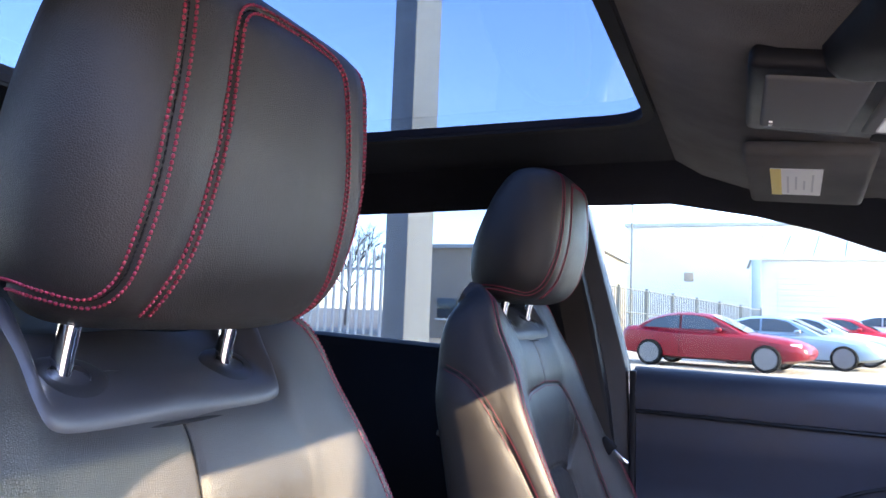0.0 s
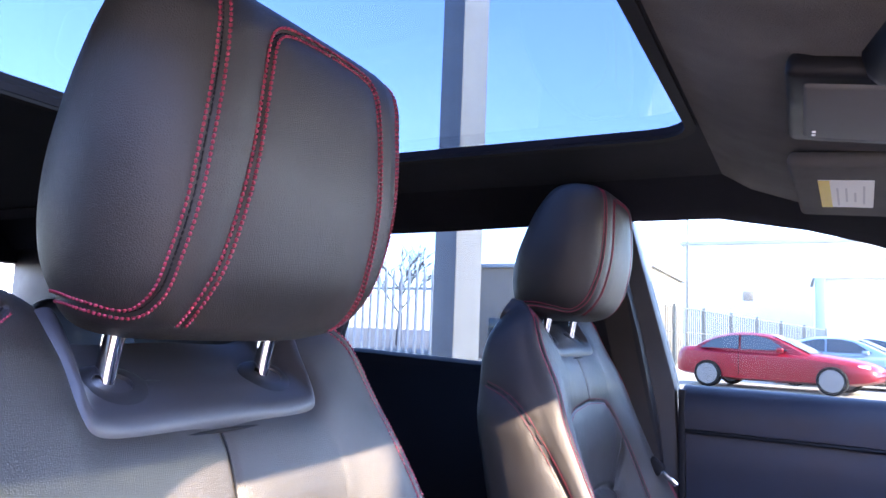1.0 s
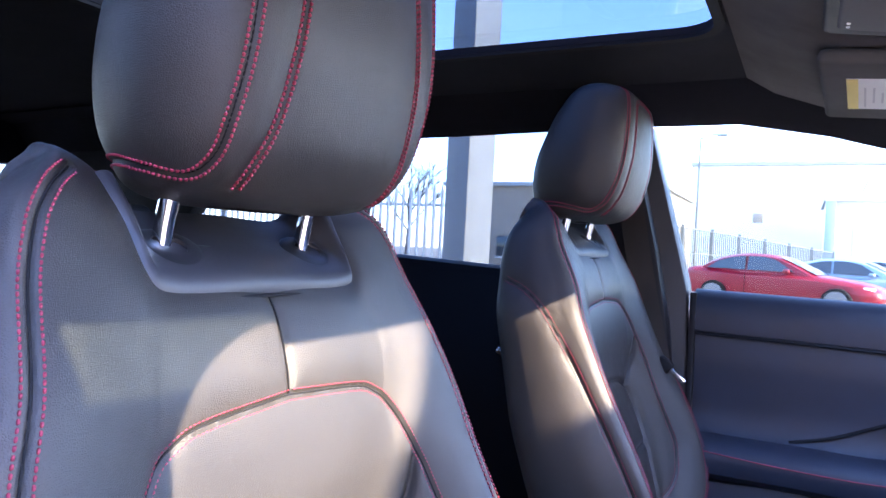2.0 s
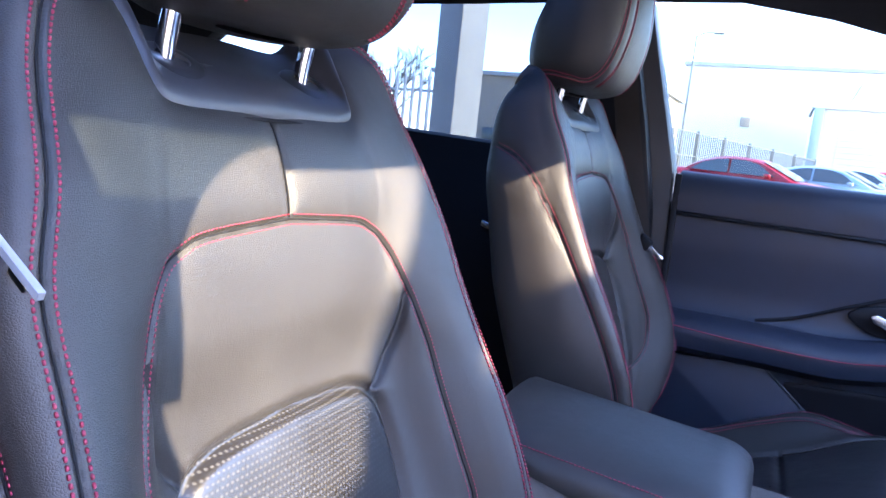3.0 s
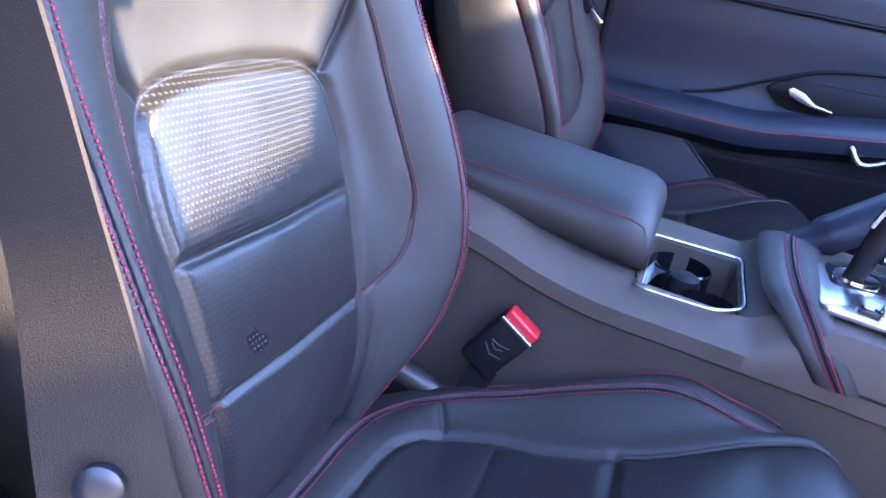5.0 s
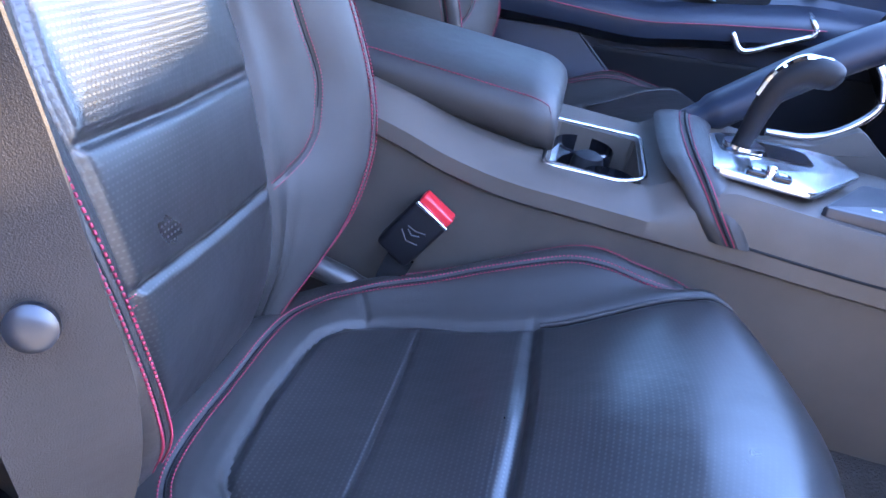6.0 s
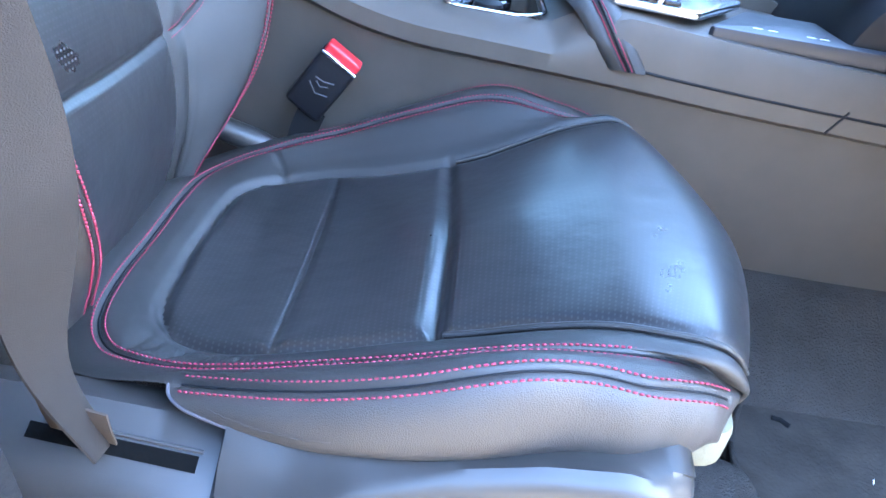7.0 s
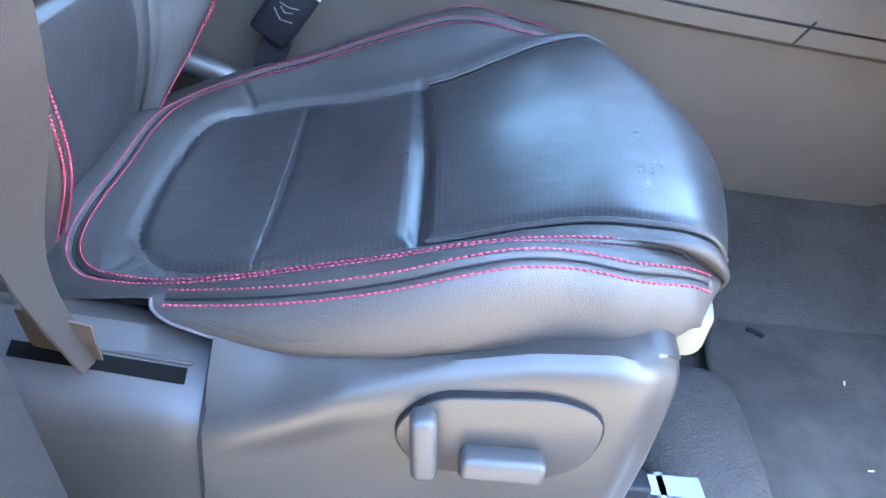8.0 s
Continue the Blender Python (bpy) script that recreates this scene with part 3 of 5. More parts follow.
def build_cushion(seat):
    skin = cushion_skin()
    inner = [(1.97, 11.2), (2, 10), (2, 9), (2, 8), (2, 6), (2, 4), (2, 2.6), (1.93, 1.9), (1.5, 1.45), (0.7, 1.2), (0, 1.15)]
    outer = [(3, 3.3), (3, 4), (3, 6), (3, 8), (3, 10), (3, 11.2), (2.97, 12.4), (2.9, 13.2)]
    edge = [(1, 15.5), (1, 12), (1, 10), (1, 8), (1, 6), (1, 4), (1, 3), (0.93, 2.5), (0.7, 2.2), (0, 2.05)]
    cross = [[(-1, 6.35), (0, 6.4), (1, 6.35)]]
    thin = [[(-1, 4.1), (0, 4.14), (1, 4.1)]]
    tuck = [[(1, 3.0), (1.5, 2.75), (1.9, 2.6)]]
    seams = [(p, 0.002, 0.003) for q in (inner, outer) for p in both(q)]
    seams += [(p, 0.005, 0.005) for p in both(edge)] + [(p, 0.006, 0.007) for p in cross] + [(p, 0.0014, 0.0025) for p in thin]
    seams += [(q, 0.003, 0.003) for p in tuck for q in both(p)]
    # sitting creases across the padded band at the back
    rng = random.Random(11)
    for k in range(9):
        b0 = 2.35 + 0.2 * k + rng.uniform(-0.06, 0.06)
        a0, a1 = 1.06 + rng.uniform(0, 0.15), 1.5 + rng.uniform(0, 0.35)
        seams.append(([(-a0, b0), (-0.5 * (a0 + a1), b0 - 0.05 + rng.uniform(-0.04, 0.04)), (-a1, b0 - 0.12)], 0.0011, 0.0026))

    def choose(a, b):
        m = abs(a)
        if m < 1 and b > 2.05 + 0.6 * m**4:
            return "insert"
        side = "_near" if a < 0 else "_far"
        if m > 3.1 and b < 3.15 + 1.5 * ((m - 3.1) / 1.9) ** 2:
            return "tucked"
        if m > 3:
            return "skirt" + side
        return "cushion"

    a_values = np.r_[np.linspace(-6, -4, 12)[:-1], np.linspace(-4, 4, 211), np.linspace(4, 6, 12)[1:]]
    got = upholster(skin, a_values, np.linspace(0, 16, 300), seams, 0.0035, choose, outward=-1.0)
    main = mesh_part("seat_cushion", *got["cushion"][:2], M_LEATHER, seat, "black leather seat cushion with raised bolsters", uvs=got["cushion"][2])
    mesh_part("insert", *got["insert"][:2], M_PERF, main, "perforated black leather seat insert", uvs=got["insert"][2])
    for key in ("skirt_near", "skirt_far"):
        mesh_part("skirt", *got[key][:2], M_SIDE, main, "creased leather skirt", uvs=got[key][2])
    runs = []
    for p in both(inner):
        runs += [stitches(skin, p, 0.0045, -1.0, pitch=0.0042, dash=0.0029, thick=0.0006, sink=-0.0003), stitches(skin, p, -0.0045, -1.0, pitch=0.0042, dash=0.0029, thick=0.0006, sink=-0.0003)]
    for p in both(outer):
        runs += [stitches(skin, p, 0.0055, -1.0, pitch=0.0042, dash=0.0029, thick=0.0006, sink=-0.0003), stitches(skin, p, -0.0055, -1.0, pitch=0.0042, dash=0.0029, thick=0.0006, sink=-0.0003)]
    thread("stitching", runs, M_STITCH, main, "double rows of red stitching")
    seam_cords(skin, [p for q in (inner, outer) for p in both(q)], 0.001, main, -1.0)
    for k, line in enumerate(([(-3.75, 3.75), (-4.0, 4.05), (-4.2, 4.4), (-4.28, 4.8), (-4.3, 5.3)], [(-4.15, 4.2), (-4.25, 4.45), (-4.22, 4.75), (-4.34, 5.05)])):
        ab, pts, nrm = seam_line(skin, line, 40)
        lift = 0.0036 + 0.0004 * np.sin(np.arange(40) * 1.7 + k)
        part("scratch", tube([Vector(p) for p in pts - nrm * lift[:, None]], 0.00016, 5), M_GREYKNOB, main, "pale scratch in the leather skirt")
    for side in (-1, 1):
        hem = [(3.1, 3.15), (3.55, 3.23), (4.05, 3.53), (4.5, 3.96), (4.9, 4.5), (5.0, 5.2), (5, 7), (5, 9), (5, 11), (5, 12.6)]
        ab, line, nrm = seam_line(skin, [(side * a, b) for a, b in hem], 120)
        part("hem", tube([Vector(p) for p in line - nrm * 0.002], 0.0011, 8), M_DARKTHREAD, main, "pale raw hem of the leather skirt")
        ab, line, nrm = seam_line(skin, [(side, 6.5), (side, 8), (side, 10), (side, 12), (side, 13.4)], 80)
        part("piping", tube([Vector(p) for p in line], 0.0022, 8), M_LEATHER, main)
    return main


seat = empty("car_seat", (0.3, 0, 0.5), "black leather front car seat with red stitching", "car seat", "front seats")
build_backrest(seat)
build_headrest(seat)
build_cushion(seat)
passenger_seat = copy_thing(seat, pose(0.318, 0.775, 0.535))


# ---- car shell ----
def frame_with_hole(name, outer, hole, low, high, axis, mat, label):
    """A slab with an opening that goes through it."""
    def place(p, h):
        return {"z": (p[0], p[1], h), "y": (p[0], h, p[1]), "x": (h, p[0], p[1])}[axis]
    n = len(hole)
    # match each point of the hole with a point on the outer outline, at the same direction from the middle
    c = Vector((sum(p[0] for p in hole) / n, sum(p[1] for p in hole) / n))
    ring = []
    for p in hole:
        d = Vector(p) - c
        best = None
        for k in range(len(outer)):
            a, b = Vector(outer[k]) - c, Vector(outer[(k + 1) % len(outer)]) - c
            e = b - a
            den = d.x * e.y - d.y * e.x
            if abs(den) < 1e-9:
                continue
            t, u = (a.x * e.y - a.y * e.x) / den, (a.x * d.y - a.y * d.x) / den
            if t > 0 and -1e-6 <= u <= 1 + 1e-6 and (best is None or t < best):
                best = t
        ring.append(tuple(c + d * best))
    bm = bmesh.new()
    v = {}
    for key, pts, h in (("hl", hole, low), ("hh", hole, high), ("ol", ring, low), ("oh", ring, high)):
        v[key] = [bm.verts.new(place(p, h)) for p in pts]
    for k in range(n):
        j = (k + 1) % n
        for a, b in (("hl", "ol"), ("oh", "hh"), ("hh", "hl"), ("ol", "oh")):
            bm.faces.new((v[a][k], v[a][j], v[b][j], v[b][k]))
    return tagged(part(name, bm, mat), label, kind="structure")


# headliner with the opening of the glass roof; the glass lies in it
hole = round_outline([(0.247, -0.02), (0.247, 0.678), (-0.56, 0.678), (-0.56, -0.02)], 0.065, 6)
roof_outer = [(0.62, -0.20), (0.62, 0.98), (-1.9, 0.98), (-1.9, -0.20)]
headliner = frame_with_hole("headliner", roof_outer, hole, 1.555, 1.566, "z", M_CLOTH_SHADED, "black cloth headliner round a glass roof, darkened as if shaded")
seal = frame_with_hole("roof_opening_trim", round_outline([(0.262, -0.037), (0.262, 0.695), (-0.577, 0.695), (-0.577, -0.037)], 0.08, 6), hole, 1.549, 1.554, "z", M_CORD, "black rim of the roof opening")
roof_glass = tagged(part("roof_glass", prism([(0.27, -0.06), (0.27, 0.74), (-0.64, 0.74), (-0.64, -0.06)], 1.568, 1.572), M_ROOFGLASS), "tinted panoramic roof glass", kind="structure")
tagged(part("headliner_rear", prism([(-2.0, -0.36), (-0.66, -0.36), (-0.66, 1.10), (-2.0, 1.10)], 1.568, 1.612), M_CLOTH_SHADED), "black cloth headliner over the rear seats", kind="structure")
# front of the headliner, sloping down to the windscreen
def header(y, end):
    return [(0.262, y, 1.556), (0.31, y, 1.527), (0.40, y, 1.494), (0.49, y, 1.479), (end, y, 1.479 - 0.1 * (end - 0.49)), (end, y, 1.50 + 0.03 * (0.62 - end) / 0.12), (0.25, y, 1.60)]


# the near part stops short, to let dimmed sun reach the seat
bm = merge(loft([header(y, 0.58) for y in np.linspace(-0.25, -0.042, 4)], closed=True), loft([header(y, 0.62) for y in np.linspace(-0.04, 0.97, 12)], closed=True))
tagged(part("headliner_front", bm, M_HEADLINER_LIT), "dark cloth headliner above the windscreen, lightened as if lit", kind="structure")


# side rails above the doors: far side and near side
def roof_rail(name, far, label):
    rows = []
    for x, zt in ((-1.9, 1.462), (-1.4, 1.468), (-0.8, 1.472), (-0.3, 1.478), (0.0, 1.485), (0.25, 1.485), (0.4, 1.458), (0.5, 1.43), (0.62, 1.385), (0.8, 1.30), (1.0, 1.20), (1.2, 1.09), (1.35, 1.0)):
        lift = 0.0 if x <= 0.25 else min(1.0, (x - 0.25) / 0.37)
        inner = zt + 0.085 * (1 - lift) + 0.055 * lift
        rows.append([(x, 1.055, zt + 0.005), (x, 1.03, zt), (x, 1.005, zt + 0.015), (x, 0.95, inner - 0.01 * lift), (x, 0.93 - 0.06 * (1 - lift), inner + 0.01), (x, 0.97, inner + 0.05), (x, 1.06, zt + 0.06)])
    if not far:
        # its inner edge is trimmed to let the dimmed sun reach the seat
        rows = [[(x, 0.775 - (max(y, 0.985) if 0.3 < x < 0.7 else y), z) for x, y, z in row] for row in rows]
    return tagged(part(name, loft(rows, closed=True), M_CLOTH_SHADED), label, kind="structure")


roof_rail("roof_rail_far", True, "dark cloth roof rail and windscreen pillar beside the passenger")
roof_rail("roof_rail_near", False, "dark roof rail and windscreen pillar above the open driver's doorway")


# far side: belt line, pillars, doors
def far_wall_piece(name, outline, y0, y1, mat, label, r=0.008):
    return tagged(part(name, prism(round_outline(outline, 0.02, 3), y0, y1, "y", r), mat), label, kind="structure")


far_wall_piece("pillar_b", [(-0.02, 0.45), (0.19, 0.45), (0.185, 0.9), (0.172, 1.17), (0.10, 1.44), (0.085, 1.50), (-0.12, 1.50), (-0.10, 1.2)], 1.035, 1.10, M_PILLAR, "grey plastic door pillar with a seat belt")
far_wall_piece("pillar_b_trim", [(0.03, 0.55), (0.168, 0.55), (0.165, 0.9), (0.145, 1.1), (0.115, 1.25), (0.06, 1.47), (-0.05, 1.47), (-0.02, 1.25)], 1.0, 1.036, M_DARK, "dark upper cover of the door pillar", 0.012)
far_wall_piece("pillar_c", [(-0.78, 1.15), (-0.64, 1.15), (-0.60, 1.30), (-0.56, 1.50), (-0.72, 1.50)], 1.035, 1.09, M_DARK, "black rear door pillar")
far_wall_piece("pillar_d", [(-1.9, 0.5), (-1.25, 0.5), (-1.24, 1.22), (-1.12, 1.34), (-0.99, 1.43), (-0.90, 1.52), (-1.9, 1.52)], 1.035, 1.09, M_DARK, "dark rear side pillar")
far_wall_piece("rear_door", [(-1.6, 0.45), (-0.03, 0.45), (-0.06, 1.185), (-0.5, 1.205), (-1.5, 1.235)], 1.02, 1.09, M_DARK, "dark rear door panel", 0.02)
glass_rear = tagged(part("window_rear", prism([(-1.5, 1.2), (0.05, 1.17), (0.05, 1.52), (-1.5, 1.5)], 1.066, 1.070, "y"), M_REARGLASS), "tinted rear side window", kind="structure")
glass_front = tagged(part("window_front", prism([(0.12, 1.15), (1.2, 1.05), (1.2, 1.12), (0.65, 1.42), (0.3, 1.51), (0.12, 1.51)], 1.066, 1.070, "y"), M_SIDEGLASS), "clear front passenger window", kind="structure")
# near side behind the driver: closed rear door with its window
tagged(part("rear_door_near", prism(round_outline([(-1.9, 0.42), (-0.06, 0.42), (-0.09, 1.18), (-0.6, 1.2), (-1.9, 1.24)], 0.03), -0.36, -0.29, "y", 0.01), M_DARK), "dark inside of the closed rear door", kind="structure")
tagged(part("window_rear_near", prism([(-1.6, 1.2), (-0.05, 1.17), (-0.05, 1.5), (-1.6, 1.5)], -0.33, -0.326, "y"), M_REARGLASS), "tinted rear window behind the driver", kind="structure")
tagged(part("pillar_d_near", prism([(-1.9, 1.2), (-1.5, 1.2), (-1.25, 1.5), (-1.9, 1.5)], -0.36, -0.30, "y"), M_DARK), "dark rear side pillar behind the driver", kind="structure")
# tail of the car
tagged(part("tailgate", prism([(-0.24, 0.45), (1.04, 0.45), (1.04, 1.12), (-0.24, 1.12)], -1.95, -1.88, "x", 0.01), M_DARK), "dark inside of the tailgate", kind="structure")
tagged(part("rear_screen", prism([(-0.24, 1.1), (1.04, 1.1), (1.0, 1.42), (-0.2, 1.42)], -1.92, -1.915, "x"), M_REARGLASS), "tinted rear window glass", kind="structure")
tagged(part("tail_header", prism([(-0.36, 1.42), (1.10, 1.42), (1.10, 1.62), (-0.36, 1.62)], -1.96, -1.88, "x", 0.01), M_CLOTH_SHADED), "dark cloth header above the rear window", kind="structure")
# floor
rows = []
for x in np.linspace(-1.9, 1.5, 60):
    row = []
    for y in np.linspace(-0.34, 1.06, 44):
        d = abs(y - 0.39)
        tunnel = 0.13 * max(0.0, min(1.0, (0.30 - d) / 0.16))
        z = 0.40 + tunnel + 0.004 * noise.noise(Vector((x * 9, y * 9, 0)))
        if x > 1.05:
            z += (x - 1.05) * 0.55
        row.append((x, y, z))
    rows.append(row)
tagged(part("floor", loft(rows), M_CARPET), "dark grey carpeted car floor", kind="structure")
# near side sill and the foot of the near door pillar
tagged(part("sill", prism(round_outline([(-0.42, 0.2), (-0.30, 0.2), (-0.30, 0.44), (-0.33, 0.47), (-0.41, 0.46)], 0.015), -1.5, 1.35, "x", 0.004), M_TRIM), "grey plastic door sill", kind="structure")
tagged(part("pillar_b_near", loft([[(x0, -0.42, z), (x1, -0.42, z), (x1 + 0.005, -0.35, z), (x1 - 0.02, -0.325, z), (x0, -0.325, z)] for z, x0, x1 in ((0.44, -0.05, 0.282), (0.6, -0.08, 0.272), (0.66, -0.09, 0.266), (0.75, -0.10, 0.255), (0.85, -0.12, 0.222), (1.05, -0.13, 0.165), (1.3, -0.15, 0.10), (1.46, -0.16, 0.07))], closed=True), M_RUBBER), "scuffed black foot of the driver's door pillar", kind="structure")
# rounded corner mask and tinted pane, added to shape the sun patch; the glass
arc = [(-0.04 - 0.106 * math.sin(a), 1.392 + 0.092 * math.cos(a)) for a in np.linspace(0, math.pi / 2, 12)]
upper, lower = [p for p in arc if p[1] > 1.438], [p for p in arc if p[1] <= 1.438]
tagged(part("sun_mask_corner", prism(upper[-1:] + lower + [(-0.146, 1.32), (-0.29, 1.32), (-0.29, upper[-1][1])], 0.612, 0.618, "x"), M_DARK), "unseen rounded mask added at the windscreen corner to shape the sun patch", kind="structure")
tagged(part("sun_dim_pane", prism(upper + [(-0.235, upper[-1][1]), (-0.235, 1.50), (-0.04, 1.50)], 0.613, 0.617, "x"), M_SUN_DIM), "unseen green-tinted pane added to dim the sun on the seat top", kind="structure")
tagged(part("windscreen", loft([[(0.50, y, 1.546), (0.62, y, 1.475), (1.42, y, 1.0)] for y in np.linspace(-0.2, 0.98, 3)]), M_SCREEN), "clear windscreen", kind="structure")


def side_profile_door():
    """The passenger's front door: one section pushed along the car, with a bulging armrest."""
    x = [0.185, 0.2, 0.3, 0.4, 0.5, 0.6, 0.7, 0.8, 0.9, 1.0, 1.1, 1.2]
    rows = []
    for k, v in enumerate(x):
        belt = 1.172 - 0.015 * max(0, (v - 0.2))
        arm = 1.0 if v < 0.85 else max(0.0, 1 - (v - 0.85) / 0.15)
        rise = 0.02 * max(0, (v - 0.55)) / 0.3 - 0.01
        up = 0.0 if v < 0.5 else min(0.05, (v - 0.5) * 0.16)
        p = [(1.075, belt - 0.01), (1.06, belt), (1.045, belt - 0.004), (1.032, belt - 0.02), (1.028, belt - 0.05), (1.030, belt - 0.078), (1.036, belt - 0.083), (1.034, belt - 0.088)]
        p += [(1.040, 1.02), (1.046, 0.96), (1.045, 0.915 + up), (1.036, 0.902 + up), (1.0 + 0.036 * (1 - arm), 0.893 + up), (0.985 + 0.05 * (1 - arm), 0.878 + up), (0.982 + 0.05 * (1 - arm), 0.862 + up), (0.99 + 0.045 * (1 - arm), 0.838 + up), (1.015 + 0.02 * (1 - arm), 0.822 + up), (1.04, 0.815 + up), (1.045, 0.74), (1.04, 0.66), (1.04, 0.45)]
        rows.append([(v, y, z) for y, z in p])
    return rows


door = empty("front_passenger_door", (0.6, 1.05, 0.5), "closed front passenger door trimmed in blue-black plastic and leather", "car door")
rows = side_profile_door()
fine = [spline([r[k] for r in rows], 60) for k in range(len(rows[0]))]
fine = [[fine[k][j] for k in range(len(rows[0]))] for j in range(60)]
part("door_panel", loft(fine), M_DOOR, door)



# ---- passenger door fittings ----
part("belt_pad_groove", tube(spline([(0.19, 1.030, 1.089), (0.5, 1.030, 1.085), (1.15, 1.031, 1.075)], 24), 0.0035, 8), M_DARK, door)
crease = spline([(0.36, 1.040, 0.905), (0.43, 1.041, 0.925), (0.52, 1.041, 0.965), (0.60, 1.041, 0.995), (0.72, 1.041, 1.01), (0.85, 1.041, 1.005)], 30)
# dark tube stands in for the shaded line of the crease
part("panel_crease", tube(crease, 0.0035, 8, up=(0, 1, 0)), M_DARK, door)
lower = round_outline([(0.20, 0.812), (0.385, 0.825), (0.50, 0.728), (0.66, 0.58), (0.66, 0.46), (0.20, 0.46)], 0.012)
part("lower_panel", prism(lower, 1.022, 1.045, "y", 0.004), M_DOOR, door, "matt lower door panel")
part("panel_edge", tube(spline([(0.392, 1.021, 0.823), (0.50, 1.021, 0.73), (0.655, 1.021, 0.585)], 12), 0.002, 8), M_PILLAR, door)
part("door_pocket", prism(round_outline([(0.42, 0.80), (0.98, 0.84), (1.02, 0.46), (0.62, 0.46)], 0.02), 1.036, 1.046, "y", 0.003), M_DARK, door)
# arm pad with a red seam
seam = spline([(0.20, 0.984, 0.880), (0.35, 0.9805, 0.872), (0.5, 0.9795, 0.871), (0.6, 0.9795, 0.885), (0.7, 0.9795, 0.9), (0.83, 0.981, 0.918)], 60)
part("arm_seam", tube(seam, 0.0011, 6), M_STITCH, door, "thin red stitched seam")
# inner release
handle = part("release_recess", prism(round_outline([(0.50, 0.948), (0.545, 0.972), (0.72, 0.972), (0.735, 0.94), (0.67, 0.915), (0.55, 0.915)], 0.02), 1.034, 1.0455, "y", 0.004), M_DARK, door)
bar = [(x + 0.018, z) for x, z in ((0.523, 0.954), (0.532, 0.9585), (0.556, 0.951), (0.578, 0.936), (0.612, 0.930), (0.612, 0.9255), (0.575, 0.928), (0.55, 0.934), (0.53, 0.942))]
part("release_lever", prism(round_outline(bar, 0.003, 2), 1.018, 1.030, "y", 0.003), M_SATIN, door, "satin chrome door release")
pull = spline([(0.668, 1.012, 0.892), (0.674, 0.99, 0.882), (0.684, 0.986, 0.866), (0.697, 0.985, 0.855), (0.715, 0.985, 0.858), (0.76, 0.985, 0.880), (0.80, 0.985, 0.899), (0.811, 0.985, 0.907), (0.811, 0.986, 0.918), (0.803, 0.99, 0.928), (0.797, 1.008, 0.937)], 60)
part("pull_handle", tube(pull, 0.0075, 12, flat=0.9), M_SATIN, door, "satin chrome pull handle")
part("pull_back", prism(round_outline([(0.66, 0.855), (0.70, 0.86), (0.79, 0.905), (0.79, 0.925), (0.70, 0.90)], 0.01), 1.0, 1.02, "y", 0.003), M_DARK, door)
part("window_switch", rounded((0.032, 0.012, 0.03), 0.003, pose(0.80, 1.034, 0.985)), M_GLOSS, door)
part("door_gap", prism([(0.178, 0.45), (0.19, 0.45), (0.19, 1.165), (0.178, 1.165)], 1.028, 1.06, "y", 0.002), M_DARK, door)

# ---- pillar belt beside the passenger ----
pbelt = empty("passenger_seat_belt", (0.1, 0.99, 0.9), "grey seat belt webbing hanging by the pillar", "seat belt", "seat belts")


def strip(path, width, across, thick=0.0014, n=40, twist=None):
    """A flat band of webbing along a path; across: the way of its width at each control point."""
    p, a = spline(path, n), spline(across, n)
    rows = []
    for k in range(n):
        w = Vector(a[k]).normalized() * width / 2
        t = Vector(p[min(k + 1, n - 1)] - p[max(k - 1, 0)]).normalized()
        u = t.cross(w).normalized() * thick / 2
        c = Vector(p[k])
        rows.append([c - w - u, c - w * 0.98 + u * 0.2 - u, c + w - u, c + w + u, c - w + u])
    return loft(rows, closed=True)


part("webbing", strip([(0.05, 0.985, 1.42), (0.075, 0.978, 1.29), (0.105, 0.975, 1.15), (0.14, 0.975, 1.0), (0.155, 0.99, 0.85)], 0.047, [(1, 0.3, 0)] * 5), M_BELT, pbelt)
part("belt_guide", rounded((0.07, 0.025, 0.05), 0.01, pose(0.055, 0.997, 1.43)), M_DARK, pbelt)
part("tongue", rounded((0.036, 0.006, 0.010), 0.0025, pose(0.172, 0.965, 1.012, 0, 38, 0)), M_CHROME, pbelt, "bright steel belt tongue")
part("tongue_grip", rounded((0.03, 0.014, 0.024), 0.005, pose(0.148, 0.968, 1.03, 0, 38, 0)), M_DARK, pbelt)

# ---- centre console ----
console = empty("centre_console", (0.6, 0.39, 0.45), "grey-black plastic centre console between the front seats", "console")
top_line = [(0.10, 0.842), (0.217, 0.818), (0.29, 0.796), (0.356, 0.784), (0.43, 0.780), (0.5, 0.777), (0.6, 0.772), (0.75, 0.763), (1.2, 0.745)]
rows = []
for x, z in spline(top_line, 120):
    trough = 1.0 if 0.396 < x < 0.488 else 0.0
    high = 0.018 + 0.03 * min(1.0, max(0.0, (x - 0.50) / 0.05))
    f = min(1.0, max(0.0, (x - 0.51) / 0.07))
    low = z + high - 0.075 * trough
    rows.append([(x, 0.285, 0.42), (x, 0.257, 0.56), (x, 0.240, 0.66), (x, 0.238, z - 0.038), (x, 0.236, z - 0.030), (x, 0.227, z - 0.024), (x, 0.227, z - 0.006), (x, 0.232 - 0.003 * f, z + 0.030 * f), (x, 0.250 - 0.013 * f, z + 0.012 + 0.033 * f), (x, 0.2625, z + high), (x, 0.267, low), (x, 0.39, low), (x, 0.418, low), (x, 0.4225, z + high), (x, 0.53, z + high - 0.004), (x, 0.55, z - 0.01), (x, 0.54, 0.56), (x, 0.5, 0.42)])
part("console_body", loft(rows, closed=True), M_CONSOLE, console)
